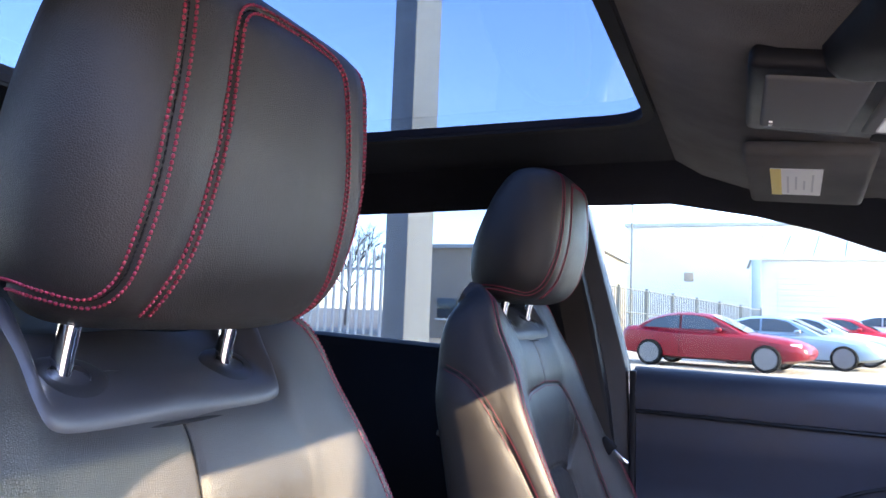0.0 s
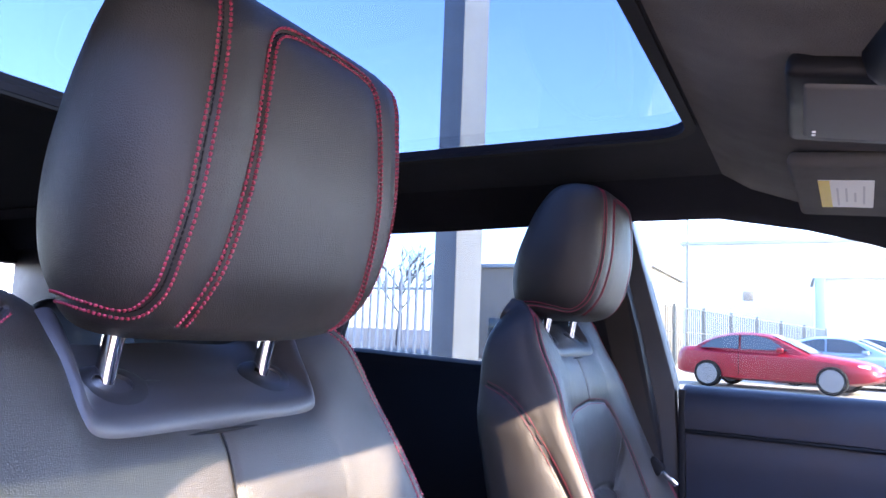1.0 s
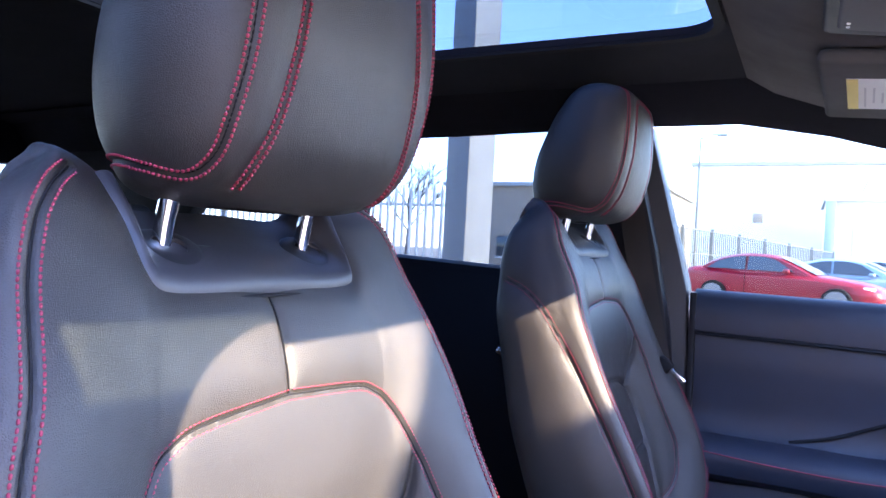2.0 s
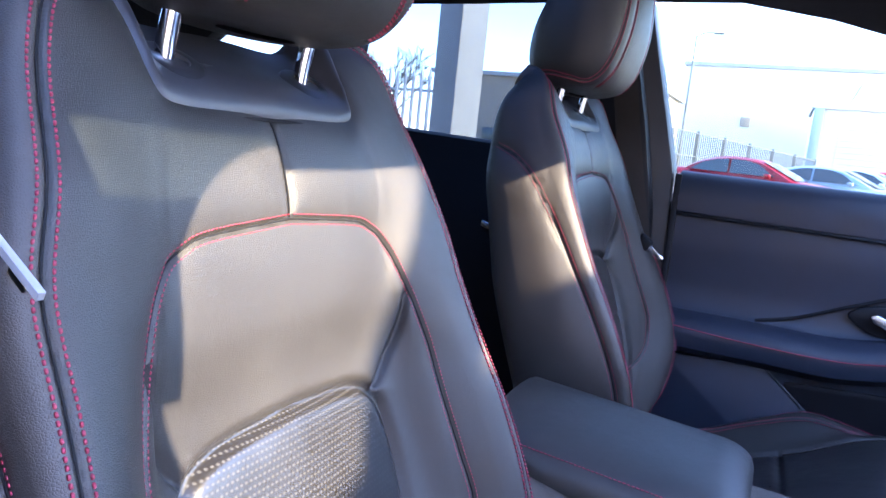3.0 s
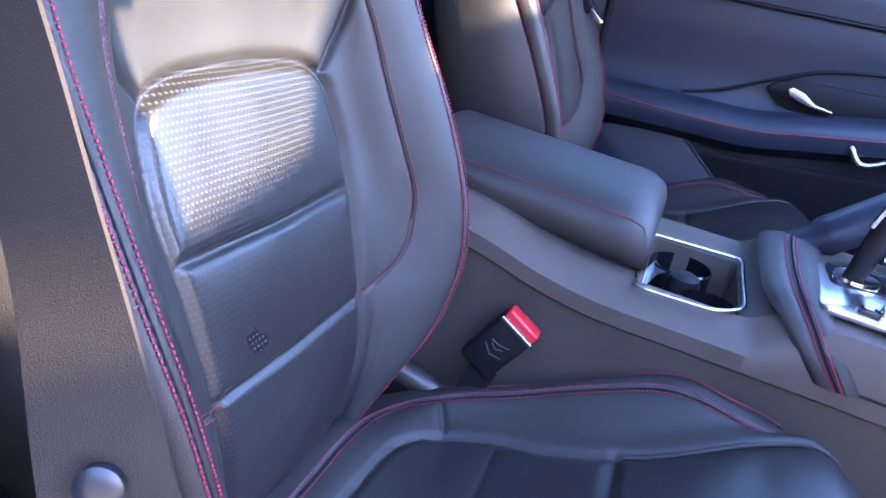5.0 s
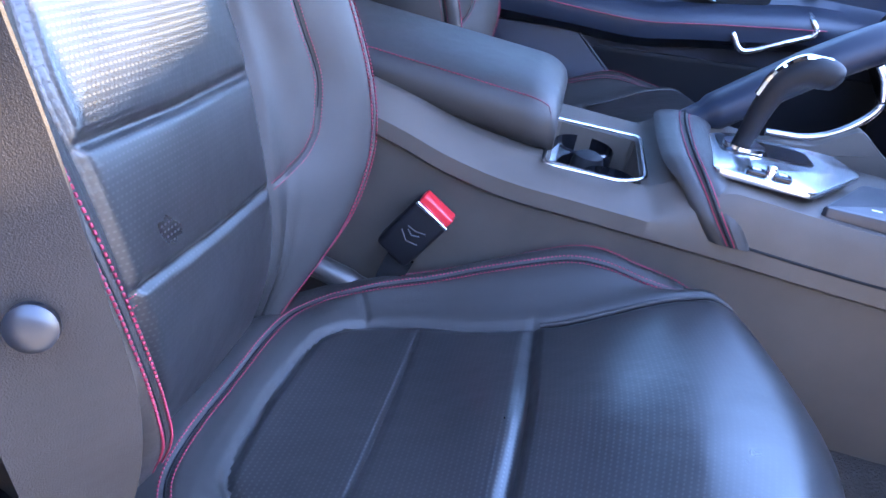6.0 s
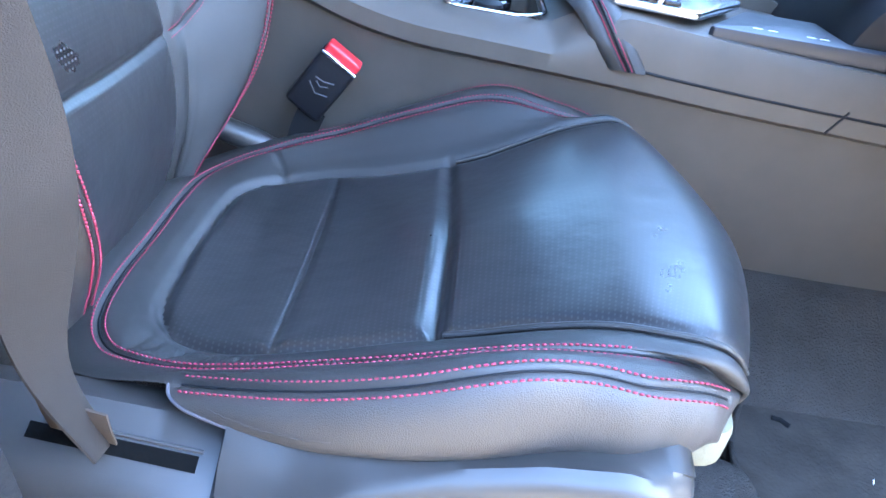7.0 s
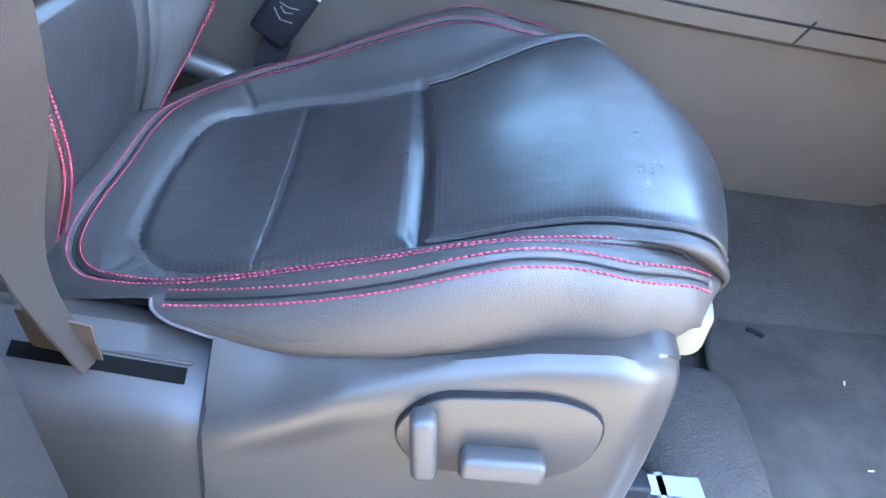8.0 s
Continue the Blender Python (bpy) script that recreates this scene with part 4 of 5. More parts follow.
part("side_groove", tube([(x, 0.2268, z - 0.0035) for x, z in spline(top_line, 120) if x > 0.575], 0.0016, 8), M_DARK, console)
part("panel_joint", tube([(0.838, 0.2262, 0.762), (0.822, 0.2262, 0.735)], 0.0014, 6), M_DARK, console)
# padded armrest lid
def lid_ring(u):
    """One section of the lid: its top bulges, its foot tucks in, and its front end rounds over."""
    x = 0.115 + 0.277 * u
    top, low = 0.884 - 0.019 * u, 0.818 - 0.034 * u
    end = max(0.0, (u - 0.86) / 0.14)
    cut = 1 - (1 - end**2) ** 0.5 if end < 1 else 1.0
    top -= 0.022 * cut
    low += 0.006 * cut
    ring = []
    for ang in np.linspace(0, 2 * math.pi, 40, endpoint=False):
        c, s = math.cos(ang), math.sin(ang)
        r = (abs(c) ** 3.0 + abs(s) ** 3.0) ** (-1 / 3.0)
        wide = 0.118 * (1 - 0.07 * cut) - (0.006 * max(0.0, -r * s) ** 1.5)
        ring.append((x, 0.394 + wide * r * c, (top + low) / 2 + (top - low) / 2 * r * s + (0.010 * (1 - (r * c) ** 2) * (1 - 0.6 * cut) if s > 0 else 0)))
    return ring


rows = [lid_ring(u) for u in np.r_[np.linspace(0, 0.85, 18), 1 - 0.15 * np.cos(np.linspace(0.1, math.pi / 2, 14))]]
lid = part("armrest_lid", loft(rows, closed=True), M_LEATHER, console, "padded leather armrest lid with a red seam")
# the seam follows the upper near edge, then turns down the front corner
seam = [lid_ring(u)[16] for u in np.linspace(0, 0.95, 60)]
corner = lid_ring(0.97)
seam += [corner[k] for k in (17, 18, 19, 20, 21, 22)]
verts, faces = [], []
for off in (0.0, 0.006):
    pts = even(np.array(seam), 0.0046)
    for k in range(len(pts) - 1):
        bmv = len(verts)
        a, b = pts[k], pts[k] * 0.3 + pts[k + 1] * 0.7
        for q in (a, b):
            verts += [(q[0], q[1] - 0.0011, q[2] - off - 0.0005), (q[0], q[1] - 0.0011, q[2] - off + 0.0007), (q[0], q[1] + 0.001, q[2] - off)]
        faces += [(bmv, bmv + 1, bmv + 4, bmv + 3), (bmv + 1, bmv + 2, bmv + 5, bmv + 4), (bmv + 2, bmv, bmv + 3, bmv + 5)]
tagged(mesh_part("stitching", verts, faces, M_STITCH, lid, "red stitching"), kind="stuff")
part("lid_lip", prism(round_outline([(0.12, 0.278), (0.375, 0.268), (0.375, 0.50), (0.12, 0.49)], 0.01), 0.786, 0.80, "z", 0.003), M_DARK, console)
# cup holder: bright rim, dark well, two cups and a stub between them
rim = round_outline([(0.386, 0.247), (0.470, 0.245), (0.497, 0.272), (0.497, 0.43), (0.386, 0.432)], 0.014, 4)
ring = [(x, y, 0.8005) for x, y in rim]
part("cup_rim", tube(ring + ring[:1], 0.0027, 10, flat=0.7), M_SATIN, console, "satin chrome rim")
part("cup_well", prism(rim, 0.731, 0.734, "z"), M_GLOSS, console, "gloss black cup well")
for x, y, r in ((0.430, 0.388, 0.036), (0.463, 0.292, 0.031)):
    part("cup", lathe([(r * 0.8, 0.0), (r, 0.0), (r * 1.04, 0.05), (r * 0.98, 0.052), (r * 0.9, 0.004), (r * 0.4, 0.003)], pose(x, y, 0.735), 32), M_GLOSS, console)
part("cup_stub", lathe([(0.012, 0.0), (0.019, 0.0), (0.0195, 0.042), (0.017, 0.051), (0.010, 0.055)], pose(0.437, 0.352, 0.735), 24), M_DARK, console)
part("cup_flap", rounded((0.014, 0.075, 0.003), 0.001, pose(0.398, 0.34, 0.782, 0, 40, -12)), M_SATIN, console)
# padded saddle across the console with two red seams
rows = []
for y, z, x0, x1 in ((0.54, 0.775, 0.53, 0.61), (0.53, 0.815, 0.52, 0.60), (0.45, 0.831, 0.508, 0.58), (0.36, 0.834, 0.504, 0.57), (0.29, 0.831, 0.506, 0.57), (0.262, 0.824, 0.514, 0.576), (0.243, 0.812, 0.527, 0.585), (0.228, 0.79, 0.546, 0.598), (0.222, 0.767, 0.568, 0.612)):
    n = Vector((0, -1, 0.15)).normalized() if y < 0.245 else (Vector((0, 0, 1)) if y > 0.27 else Vector((0, -0.6, 0.8)).normalized())
    row = []
    for k, u in enumerate(np.linspace(0, 1, 13)):
        lift = 0.010 * math.sin(math.pi * u) ** 0.5 - (0.0022 if k in (5, 7) else 0.0)
        row.append(Vector((x0 + (x1 - x0) * u, y, z)) + n * (lift - 0.006))
    rows.append(row)
fine_rows = [spline([r[j] for r in rows], 50) for j in range(13)]
saddle = part("saddle", loft([[fine_rows[j][k] for j in range(13)] for k in range(50)]), M_LEATHER, console, "padded leather band with red seams")
for j, mat, r in ((5, M_STITCH, 0.0006), (6, M_CORD, 0.0013), (7, M_STITCH, 0.0006)):
    line = [tuple(Vector(q) + Vector((0, -0.0006, 0.0010))) for q in fine_rows[j]]
    part("saddle_seam", tube(line, r, 6), mat, saddle)
# gear plate and lever
gate = round_outline([(0.556, 0.262), (0.568, 0.40), (0.60, 0.425), (0.72, 0.42), (0.735, 0.36), (0.655, 0.25)], 0.012)
part("gear_plate", prism(gate, 0.824, 0.8325, "z", 0.002), M_SATIN, console, "satin metal gear selector plate")
part("gear_slot", prism(round_outline([(0.575, 0.335), (0.575, 0.40), (0.68, 0.40), (0.68, 0.345)], 0.012), 0.8325, 0.8338, "z"), M_GLOSS, console)
lever = tube(spline([(0.598, 0.365, 0.825), (0.602, 0.363, 0.85), (0.607, 0.36, 0.885), (0.616, 0.358, 0.912), (0.636, 0.357, 0.928), (0.655, 0.357, 0.930), (0.668, 0.357, 0.922)], 40), list(np.interp(np.linspace(0, 1, 40), [0, 0.3, 0.55, 0.75, 0.92, 1], [0.010, 0.0125, 0.0155, 0.0175, 0.0165, 0.009])), 16, flat=0.85, up=(0, 1, 0))
grip = part("gear_lever", lever, M_DARK, console, "black leather gear lever with chrome trim")
part("lever_trim", tube(spline([(0.596, 0.359, 0.895), (0.603, 0.358, 0.918), (0.615, 0.357, 0.934), (0.632, 0.357, 0.943), (0.655, 0.357, 0.944)], 24), 0.0042, 8, flat=1.6, up=(0, 1, 0)), M_CHROME, grip)
part("slot_ring", lathe([(0.016, 0), (0.024, 0), (0.023, 0.004), (0.016, 0.003)], pose(0.603, 0.364, 0.8335), 28), M_CHROME, console)
for x, y in ((0.600, 0.272), (0.626, 0.270)):
    key = part("gear_button", rounded((0.019, 0.016, 0.006), 0.002, pose(x, y, 0.8345, 0, 0, -6)), M_GLOSS, console)
    part("button_mark", rounded((0.008, 0.005, 0.0006), 0.0, pose(x, y, 0.8379, 0, 0, -6)), M_WHITEPRINT, key)
part("selector_ridge", rounded((0.009, 0.012, 0.014), 0.003, pose(0.613, 0.269, 0.839)), M_CHROME, console)
# dark tray ahead of the selector, with marked keys
part("front_tray", prism(round_outline([(0.665, 0.245), (0.74, 0.36), (0.86, 0.36), (0.90, 0.245)], 0.01), 0.805, 0.8235, "z", 0.003), M_PLATE, console)
for x in (0.725, 0.742, 0.785, 0.80):
    part("key_mark", rounded((0.010, 0.003, 0.0005), 0.0, pose(x, 0.268, 0.8238)), M_WHITEPRINT, console)
# passenger's grab bar
part("grab_bar", tube(spline([(0.545, 0.50, 0.80), (0.60, 0.505, 0.845), (0.70, 0.508, 0.925), (0.80, 0.508, 0.985), (0.95, 0.505, 1.04)], 30), [0.02] * 6 + [0.024] * 24, 14, flat=1.5, up=(0, 1, 0)), M_DOOR, console, "soft blue-black grab bar")
part("bar_trim", tube(spline([(0.655, 0.488, 0.828), (0.705, 0.488, 0.832), (0.745, 0.488, 0.852), (0.772, 0.488, 0.885), (0.766, 0.488, 0.915), (0.752, 0.488, 0.935)], 40), 0.0048, 10), M_SATIN, console, "satin chrome trim line")
part("bar_web", prism(round_outline([(0.60, 0.785), (0.66, 0.823), (0.71, 0.827), (0.76, 0.86), (0.80, 0.83), (0.88, 0.80), (0.88, 0.76)], 0.01), 0.47, 0.50, "y", 0.004), M_CONSOLE, console)

# ---- dashboard ----
dash = empty("dashboard", (1.1, 0.39, 0.7), "dark moulded dashboard across the car", "dashboard")
part("dash_top", prism(round_outline([(0.98, 0.80), (0.90, 0.90), (0.92, 0.985), (1.0, 1.01), (1.42, 1.0), (1.42, 0.70)], 0.03), -0.22, 0.99, "y", 0.0), M_TRIM, dash)
part("centre_panel", prism(round_outline([(0.80, 0.76), (0.84, 0.86), (0.93, 0.95), (1.1, 0.95), (1.1, 0.5), (0.92, 0.6)], 0.02), 0.262, 0.52, "y", 0.01), M_DARK, dash)
knob = part("climate_knob", lathe([(0.006, 0), (0.024, 0), (0.024, 0.016), (0.021, 0.02), (0.006, 0.02)], pose(0.845, 0.33, 0.885, 0, -62, 0), 28), M_DARK, dash)
part("knob_ring", lathe([(0.0245, 0.002), (0.0265, 0.002), (0.0265, 0.008), (0.0245, 0.008)], pose(0.845, 0.33, 0.885, 0, -62, 0), 28), M_SATIN, knob)
part("bulkhead", prism([(1.40, 0.40), (1.44, 0.40), (1.44, 1.0), (1.40, 1.0)], -0.3, 1.04, "y"), M_CARPET, dash)
# steering wheel
wheel = empty("steering_wheel", (0.79, 0.02, 1.10), "grey leather steering wheel with bright spoke trim", "steering wheel")
turn = Matrix.Translation((0.785, 0.02, 1.105)) @ pose(0, 0, 0, 0, -66, 0)
circle = [turn @ Vector((0.182 * math.cos(a), 0.182 * math.sin(a), 0)) for a in np.linspace(0, 2 * math.pi, 65)]
part("rim", tube(circle, 0.0165, 14), leather("grey_wheel_leather", (0.11, 0.11, 0.12), 0.4), wheel)
part("hub", lathe([(0.02, -0.03), (0.07, -0.03), (0.075, 0.0), (0.06, 0.022), (0.02, 0.03)], turn, 28), M_DARK, wheel)
for a in (0, math.pi, math.pi * 0.5, -math.pi * 0.5):
    if abs(a) < 0.1:
        continue
    p = [turn @ Vector((r * math.cos(a), r * math.sin(a), 0)) for r in (0.06, 0.11, 0.176)]
    part("spoke", tube(p, [0.02, 0.015, 0.013], 12), M_SATIN, wheel)
part("column_shroud", tube([(0.81, 0.02, 1.09), (0.98, 0.02, 0.99)], [0.045, 0.06], 16), M_DARK, wheel)


# ---- driver's seat base ----
xs = np.linspace(0, 1, 40)
rows = []
for u in xs:
    x = 0.3006 + 0.2644 * u
    zin = np.interp(x, [0.30, 0.345, 0.38, 0.44, 0.5, 0.57], [0.645, 0.648, 0.658, 0.668, 0.676, 0.684])
    zr = np.interp(x, [0.30, 0.34, 0.378, 0.433, 0.485, 0.53, 0.57], [0.606, 0.622, 0.642, 0.664, 0.677, 0.681, 0.672])
    low = 0.47 + 0.05 * max(0.0, (u - 0.75) / 0.25) ** 2
    back = 0.012 * max(0.0, (u - 0.9) / 0.1) ** 2
    dent = 0.006 * math.exp(-(((x - 0.36) / 0.05) ** 2))
    rows.append([(x, -0.19, zin - 0.02), (x, -0.225, zin), (x, -0.243, 0.4 * zr + 0.6 * zin), (x, -0.2535 + back, zr + 0.0035), (x, -0.2575 + back, zr + 0.0012), (x, -0.2610 + back, zr - 0.0022), (x, -0.2634 + back, zr - 0.0065), (x, -0.2648 + back, zr - 0.0125), (x, -0.2660 + back + 0.5 * dent, zr - 0.024), (x, -0.2668 + back + dent, zr - 0.038), (x, -0.267 + back, 0.5 * (zr + low)), (x, -0.262 + back, low + 0.02), (x, -0.25, low), (x, -0.19, low)])
front = rows[-1]
for k, (dx, f) in enumerate(((0.006, 0.97), (0.010, 0.9), (0.011, 0.8))):
    rows.append([(front[0][0] + dx, -0.2 + (y + 0.2) * f, 0.58 + (z - 0.58) * (1 - 0.03 * (k + 1))) for x, y, z in front])
base = part("seat_base", loft(rows, closed=True), M_TRIM, seat, "satin grey-black side trim with power switches")
panel = round_outline([(0.408, 0.626), (0.428, 0.655), (0.50, 0.662), (0.532, 0.65), (0.53, 0.615), (0.512, 0.594), (0.428, 0.594)], 0.018, 5)
part("switch_panel", prism(panel, -0.2705, -0.262, "y", 0.0015), M_TRIM, base)
part("switch_panel_gap", prism(round_outline([(0.4072, 0.626), (0.4276, 0.656), (0.50, 0.6629), (0.533, 0.6505), (0.531, 0.6146), (0.5125, 0.5932), (0.4276, 0.5932)], 0.018, 5), -0.2690, -0.2620, "y"), M_RUBBER, base)
# upright backrest switch and flat seat switch
part("back_switch", rounded((0.0155, 0.018, 0.046), 0.0055, Matrix.Translation((0.4285, -0.2775, 0.6265)) @ pose(0, 0, 0, -6, -7, 0), 4), M_GREYKNOB, base, "grey backrest switch")
part("seat_switch", rounded((0.050, 0.018, 0.017), 0.005, pose(0.4755, -0.2775, 0.614, -8, 0, 0), 4), M_GREYKNOB, base, "grey seat height switch")
# rear trim with the belt slot
rows = []
for u in np.linspace(0, 1, 24):
    x = 0.13 + 0.1690 * u
    ridge = 0.622 - 0.016 * u
    rows.append([(x, -0.16, 0.60), (x, -0.19, 0.632), (x, -0.212, 0.645 - 0.012 * u), (x, -0.250, ridge + 0.0058), (x, -0.2555, ridge + 0.002), (x, -0.2595, ridge - 0.0025), (x, -0.2622, ridge - 0.008), (x, -0.2638, ridge - 0.016), (x, -0.266, 0.54), (x, -0.258, 0.46), (x, -0.16, 0.46)])
rear = part("rear_trim", loft(rows, closed=True), M_TRIM, base, "satin grey-black rear seat trim")


def on_rear(x, t):
    """A place on the slope of the rear trim: t 0 at its upper edge, 1 at the ridge."""
    u = (x - 0.13) / 0.168
    a, b = Vector((x, -0.212, 0.645 - 0.012 * u)), Vector((x, -0.252, 0.626 - 0.016 * u))
    return a.lerp(b, t)


slot = [on_rear(0.186, 0.46), on_rear(0.286, 0.5), on_rear(0.286, 0.72), on_rear(0.186, 0.68)]
bm = bmesh.new()
nrm = Vector((0, -0.62, 0.78))
top = [bm.verts.new(p + nrm * 0.0012) for p in slot]
deep = [bm.verts.new(p - nrm * 0.004) for p in slot]
bm.faces.new(top)
for k in range(4):
    bm.faces.new((top[k], deep[k], deep[(k + 1) % 4], top[(k + 1) % 4]))
# flat dark face paints in the shade inside the slot
part("belt_slot", bm, M_SLOT_SHADE, base, "belt slot, its shaded inside painted dark", smooth=False)
part("slot_lip", tube([on_rear(0.194, 0.40) + nrm * 0.001, on_rear(0.288, 0.44) + nrm * 0.001], 0.0014, 8), M_TRIM, base)
part("trim_gap", loft([[(0.2985, y, z - 0.001), (0.3012, y, z - 0.001), (0.3012, y + 0.004, z - 0.005), (0.2985, y + 0.004, z - 0.005)] for y, z in ((-0.19, 0.655), (-0.215, 0.645), (-0.256, 0.611), (-0.2655, 0.598), (-0.2665, 0.54))], closed=True), M_RUBBER, base)
# seat rail and its steel foot
rail = empty("seat_rail", (0.5, -0.19, 0.42), "grey steel seat rail bolted to the floor", "seat rail")
part("channel", loft([[(x, -0.235, 0.425), (x, -0.235, 0.468), (x, -0.222, 0.475), (x, -0.205, 0.475), (x, -0.205, 0.455), (x, -0.185, 0.455), (x, -0.185, 0.475), (x, -0.165, 0.475), (x, -0.155, 0.465), (x, -0.155, 0.425)] for x in (0.2, 0.68)], closed=True), M_STEEL, rail)
part("slider", rounded((0.4, 0.022, 0.05), 0.004, pose(0.42, -0.195, 0.482)), M_DARK, rail)
part("end_cap", rounded((0.05, 0.085, 0.018), 0.004, pose(0.675, -0.195, 0.452)), M_STEEL, rail)
part("bolt", lathe([(0.003, 0), (0.010, 0), (0.010, 0.007), (0.007, 0.009), (0.002, 0.009)], pose(0.67, -0.195, 0.462), 6), M_CHROME, rail)
part("bracket", rounded((0.012, 0.07, 0.014), 0.003, pose(0.645, -0.195, 0.468)), M_STEEL, rail)
# pale lining under the cushion; its colour also paints the sunlit front corner
plan = [(0.515, -0.15), (0.525, -0.19), (0.582, -0.200), (0.613, -0.199), (0.636, -0.10), (0.638, 0.0), (0.63, 0.10), (0.59, 0.17), (0.515, 0.15)]
part("lining", prism(round_outline(plan, 0.015, 4), 0.638, 0.672, "z", 0.006), M_LINING, seat, "pale cloth lining under the cushion, yellowed as if sunlit")

# ---- driver's belt ----
belt = empty("driver_seat_belt", (0.2, -0.26, 0.62), "grey seat belt webbing hanging beside the seat", "seat belt", "seat belts")
across = [(1, -0.2, 0.1), (1, -0.2, 0.15), (1, -0.15, 0.2), (1, -0.05, 0.3), (0.85, 0.35, 0.25), (0.4, 0.8, -0.1), (-0.05, 0.85, -0.5), (-0.2, 0.8, -0.55)]
part("webbing", strip([(0.015, -0.312, 1.36), (0.122, -0.306, 1.2), (0.188, -0.303, 1.08), (0.221, -0.301, 0.98), (0.237, -0.300, 0.90), (0.245, -0.292, 0.82), (0.229, -0.272, 0.72), (0.236, -0.246, 0.632)], 0.047, across, n=70), M_BELT, belt)
part("webbing_end", strip([(0.222, -0.247, 0.668), (0.221, -0.243, 0.652), (0.219, -0.236, 0.635), (0.217, -0.23, 0.62)], 0.040, [(1, -0.05, -0.15)] * 4, n=14), M_BELT_END, belt, "folded brown webbing end")
part("stop_button", lathe([(0.003, 0), (0.0085, 0), (0.0085, 0.003), (0.006, 0.005), (0.002, 0.0055)], Matrix.Translation((0.240, -0.3035, 0.895)) @ pose(0, 0, 0, 78, 0, 25), 24), M_COLLAR, belt, "grey belt stop button")
tongue = part("tongue", loft([[(x, -0.252 + 0.0015 * k, z) for x, z in ((0.112, 1.141), (0.1135, 1.1435), (0.1505, 1.1195), (0.149, 1.1165))] for k in range(3)], closed=True), M_PALE_CHROME, belt, "bright steel belt tongue")
part("tongue_lug", rounded((0.012, 0.006, 0.005), 0.0015, pose(0.137, -0.2485, 1.122, 0, 34, 0)), M_CHROME, tongue)
part("tongue_grip", rounded((0.045, 0.016, 0.03), 0.006, pose(0.098, -0.255, 1.152, 0, 34, 0)), M_DARK, belt)

# ---- driver's buckle ----
buckle = empty("seat_belt_buckle", (0.27, 0.2, 0.62), "black belt buckle with a red release button", "belt buckle")
lean = Matrix.Translation((0.270, 0.207, 0.706)) @ pose(0, 0, 0, 0, 33, 0)
part("buckle_body", rounded((0.044, 0.026, 0.074), 0.006, lean), M_DARK, buckle)
part("release_button", rounded((0.041, 0.020, 0.012), 0.003, lean @ pose(0, -0.001, 0.0385)), M_RED, buckle, "bright red release button")
part("button_lip", rounded((0.043, 0.004, 0.004), 0.001, lean @ pose(0, -0.0125, 0.033)), M_CHROME, buckle)
for k, (w, dz) in enumerate(((0.020, 0.010), (0.014, 0.003), (0.024, -0.006))):
    part("embossed_mark", tube([lean @ Vector((-w / 2, -0.0132, dz + 0.004 * (k - 1))), lean @ Vector((0, -0.0132, dz - 0.003)), lean @ Vector((w / 2, -0.0132, dz + 0.002))], 0.0008, 6), M_GREYKNOB, buckle)
part("stalk", strip([(0.262, 0.205, 0.675), (0.252, 0.203, 0.645), (0.244, 0.2, 0.60)], 0.03, [(1, 0, -0.5)] * 3, thick=0.006, n=10), M_RUBBER, buckle)
part("stalk_guide", tube(spline([(0.15, 0.19, 0.648), (0.19, 0.195, 0.635), (0.235, 0.20, 0.622), (0.262, 0.2, 0.632)], 16), [0.014] * 8 + [0.012] * 8, 12), M_TRIM, buckle)

# ---- overhead console and visor ----
over = empty("overhead_console", (0.43, 0.38, 1.47), "dark grey overhead console with a closed lid", "overhead console")
tilt = Matrix.Translation((0.464, 0.372, 1.478)) @ pose(0, 0, 0, 0, 9, 0)
part("surround", rounded((0.175, 0.215, 0.022), 0.008, tilt), M_DARK, over)
part("lid", rounded((0.085, 0.165, 0.010), 0.005, tilt @ pose(-0.030, -0.005, -0.010)), M_OVERHEAD, over, "closed grey glasses-holder lid")
for dy in (-0.006, 0.006):
    part("lid_catch", rounded((0.004, 0.003, 0.002), 0.0008, tilt @ pose(-0.062, 0.055 + dy, -0.0158)), M_LAMP, over)
part("lamp_bay", rounded((0.05, 0.165, 0.010), 0.004, tilt @ pose(0.048, -0.005, -0.009)), M_OVERHEAD, over)
part("map_lamp", rounded((0.026, 0.05, 0.006), 0.002, tilt @ pose(0.047, 0.035, -0.0125)), M_LAMP, over, "clear map lamp lens")
part("lamp_grille", rounded((0.03, 0.03, 0.004), 0.001, tilt @ pose(0.05, 0.085, -0.0125)), M_RUBBER, over)
visor = empty("sun_visor", (0.45, 0.74, 1.46), "grey cloth sun visor with a warning label", "sun visor")
vm = Matrix.Translation((0.455, 0.69, 1.466)) @ pose(0, 0, 0, -5, 5, -4)
part("visor_board", rounded((0.15, 0.25, 0.02), 0.009, vm), M_VISOR, visor)
label = part("label", rounded((0.062, 0.13, 0.0008), 0.0, vm @ pose(-0.012, 0.0, -0.0105)), M_LABEL, visor, "white warning label")
part("label_band", rounded((0.013, 0.13, 0.0008), 0.0, vm @ pose(-0.0365, 0.0, -0.0111)), M_YELLOW, label)
for k in range(4):
    part("print_line", rounded((0.0025, 0.085 - 0.02 * (k % 3), 0.0006), 0.0, vm @ pose(-0.022 + 0.010 * k, 0.012 - 0.01 * (k % 2), -0.0111)), M_PRINT, label)
housing = part("mirror_housing", rounded((0.12, 0.16, 0.06), 0.028, pose(0.50, 0.215, 1.488, 0, 0, 10)), M_DARK)
tagged(housing, "dark plastic sensor housing behind the mirror", "sensor housing")

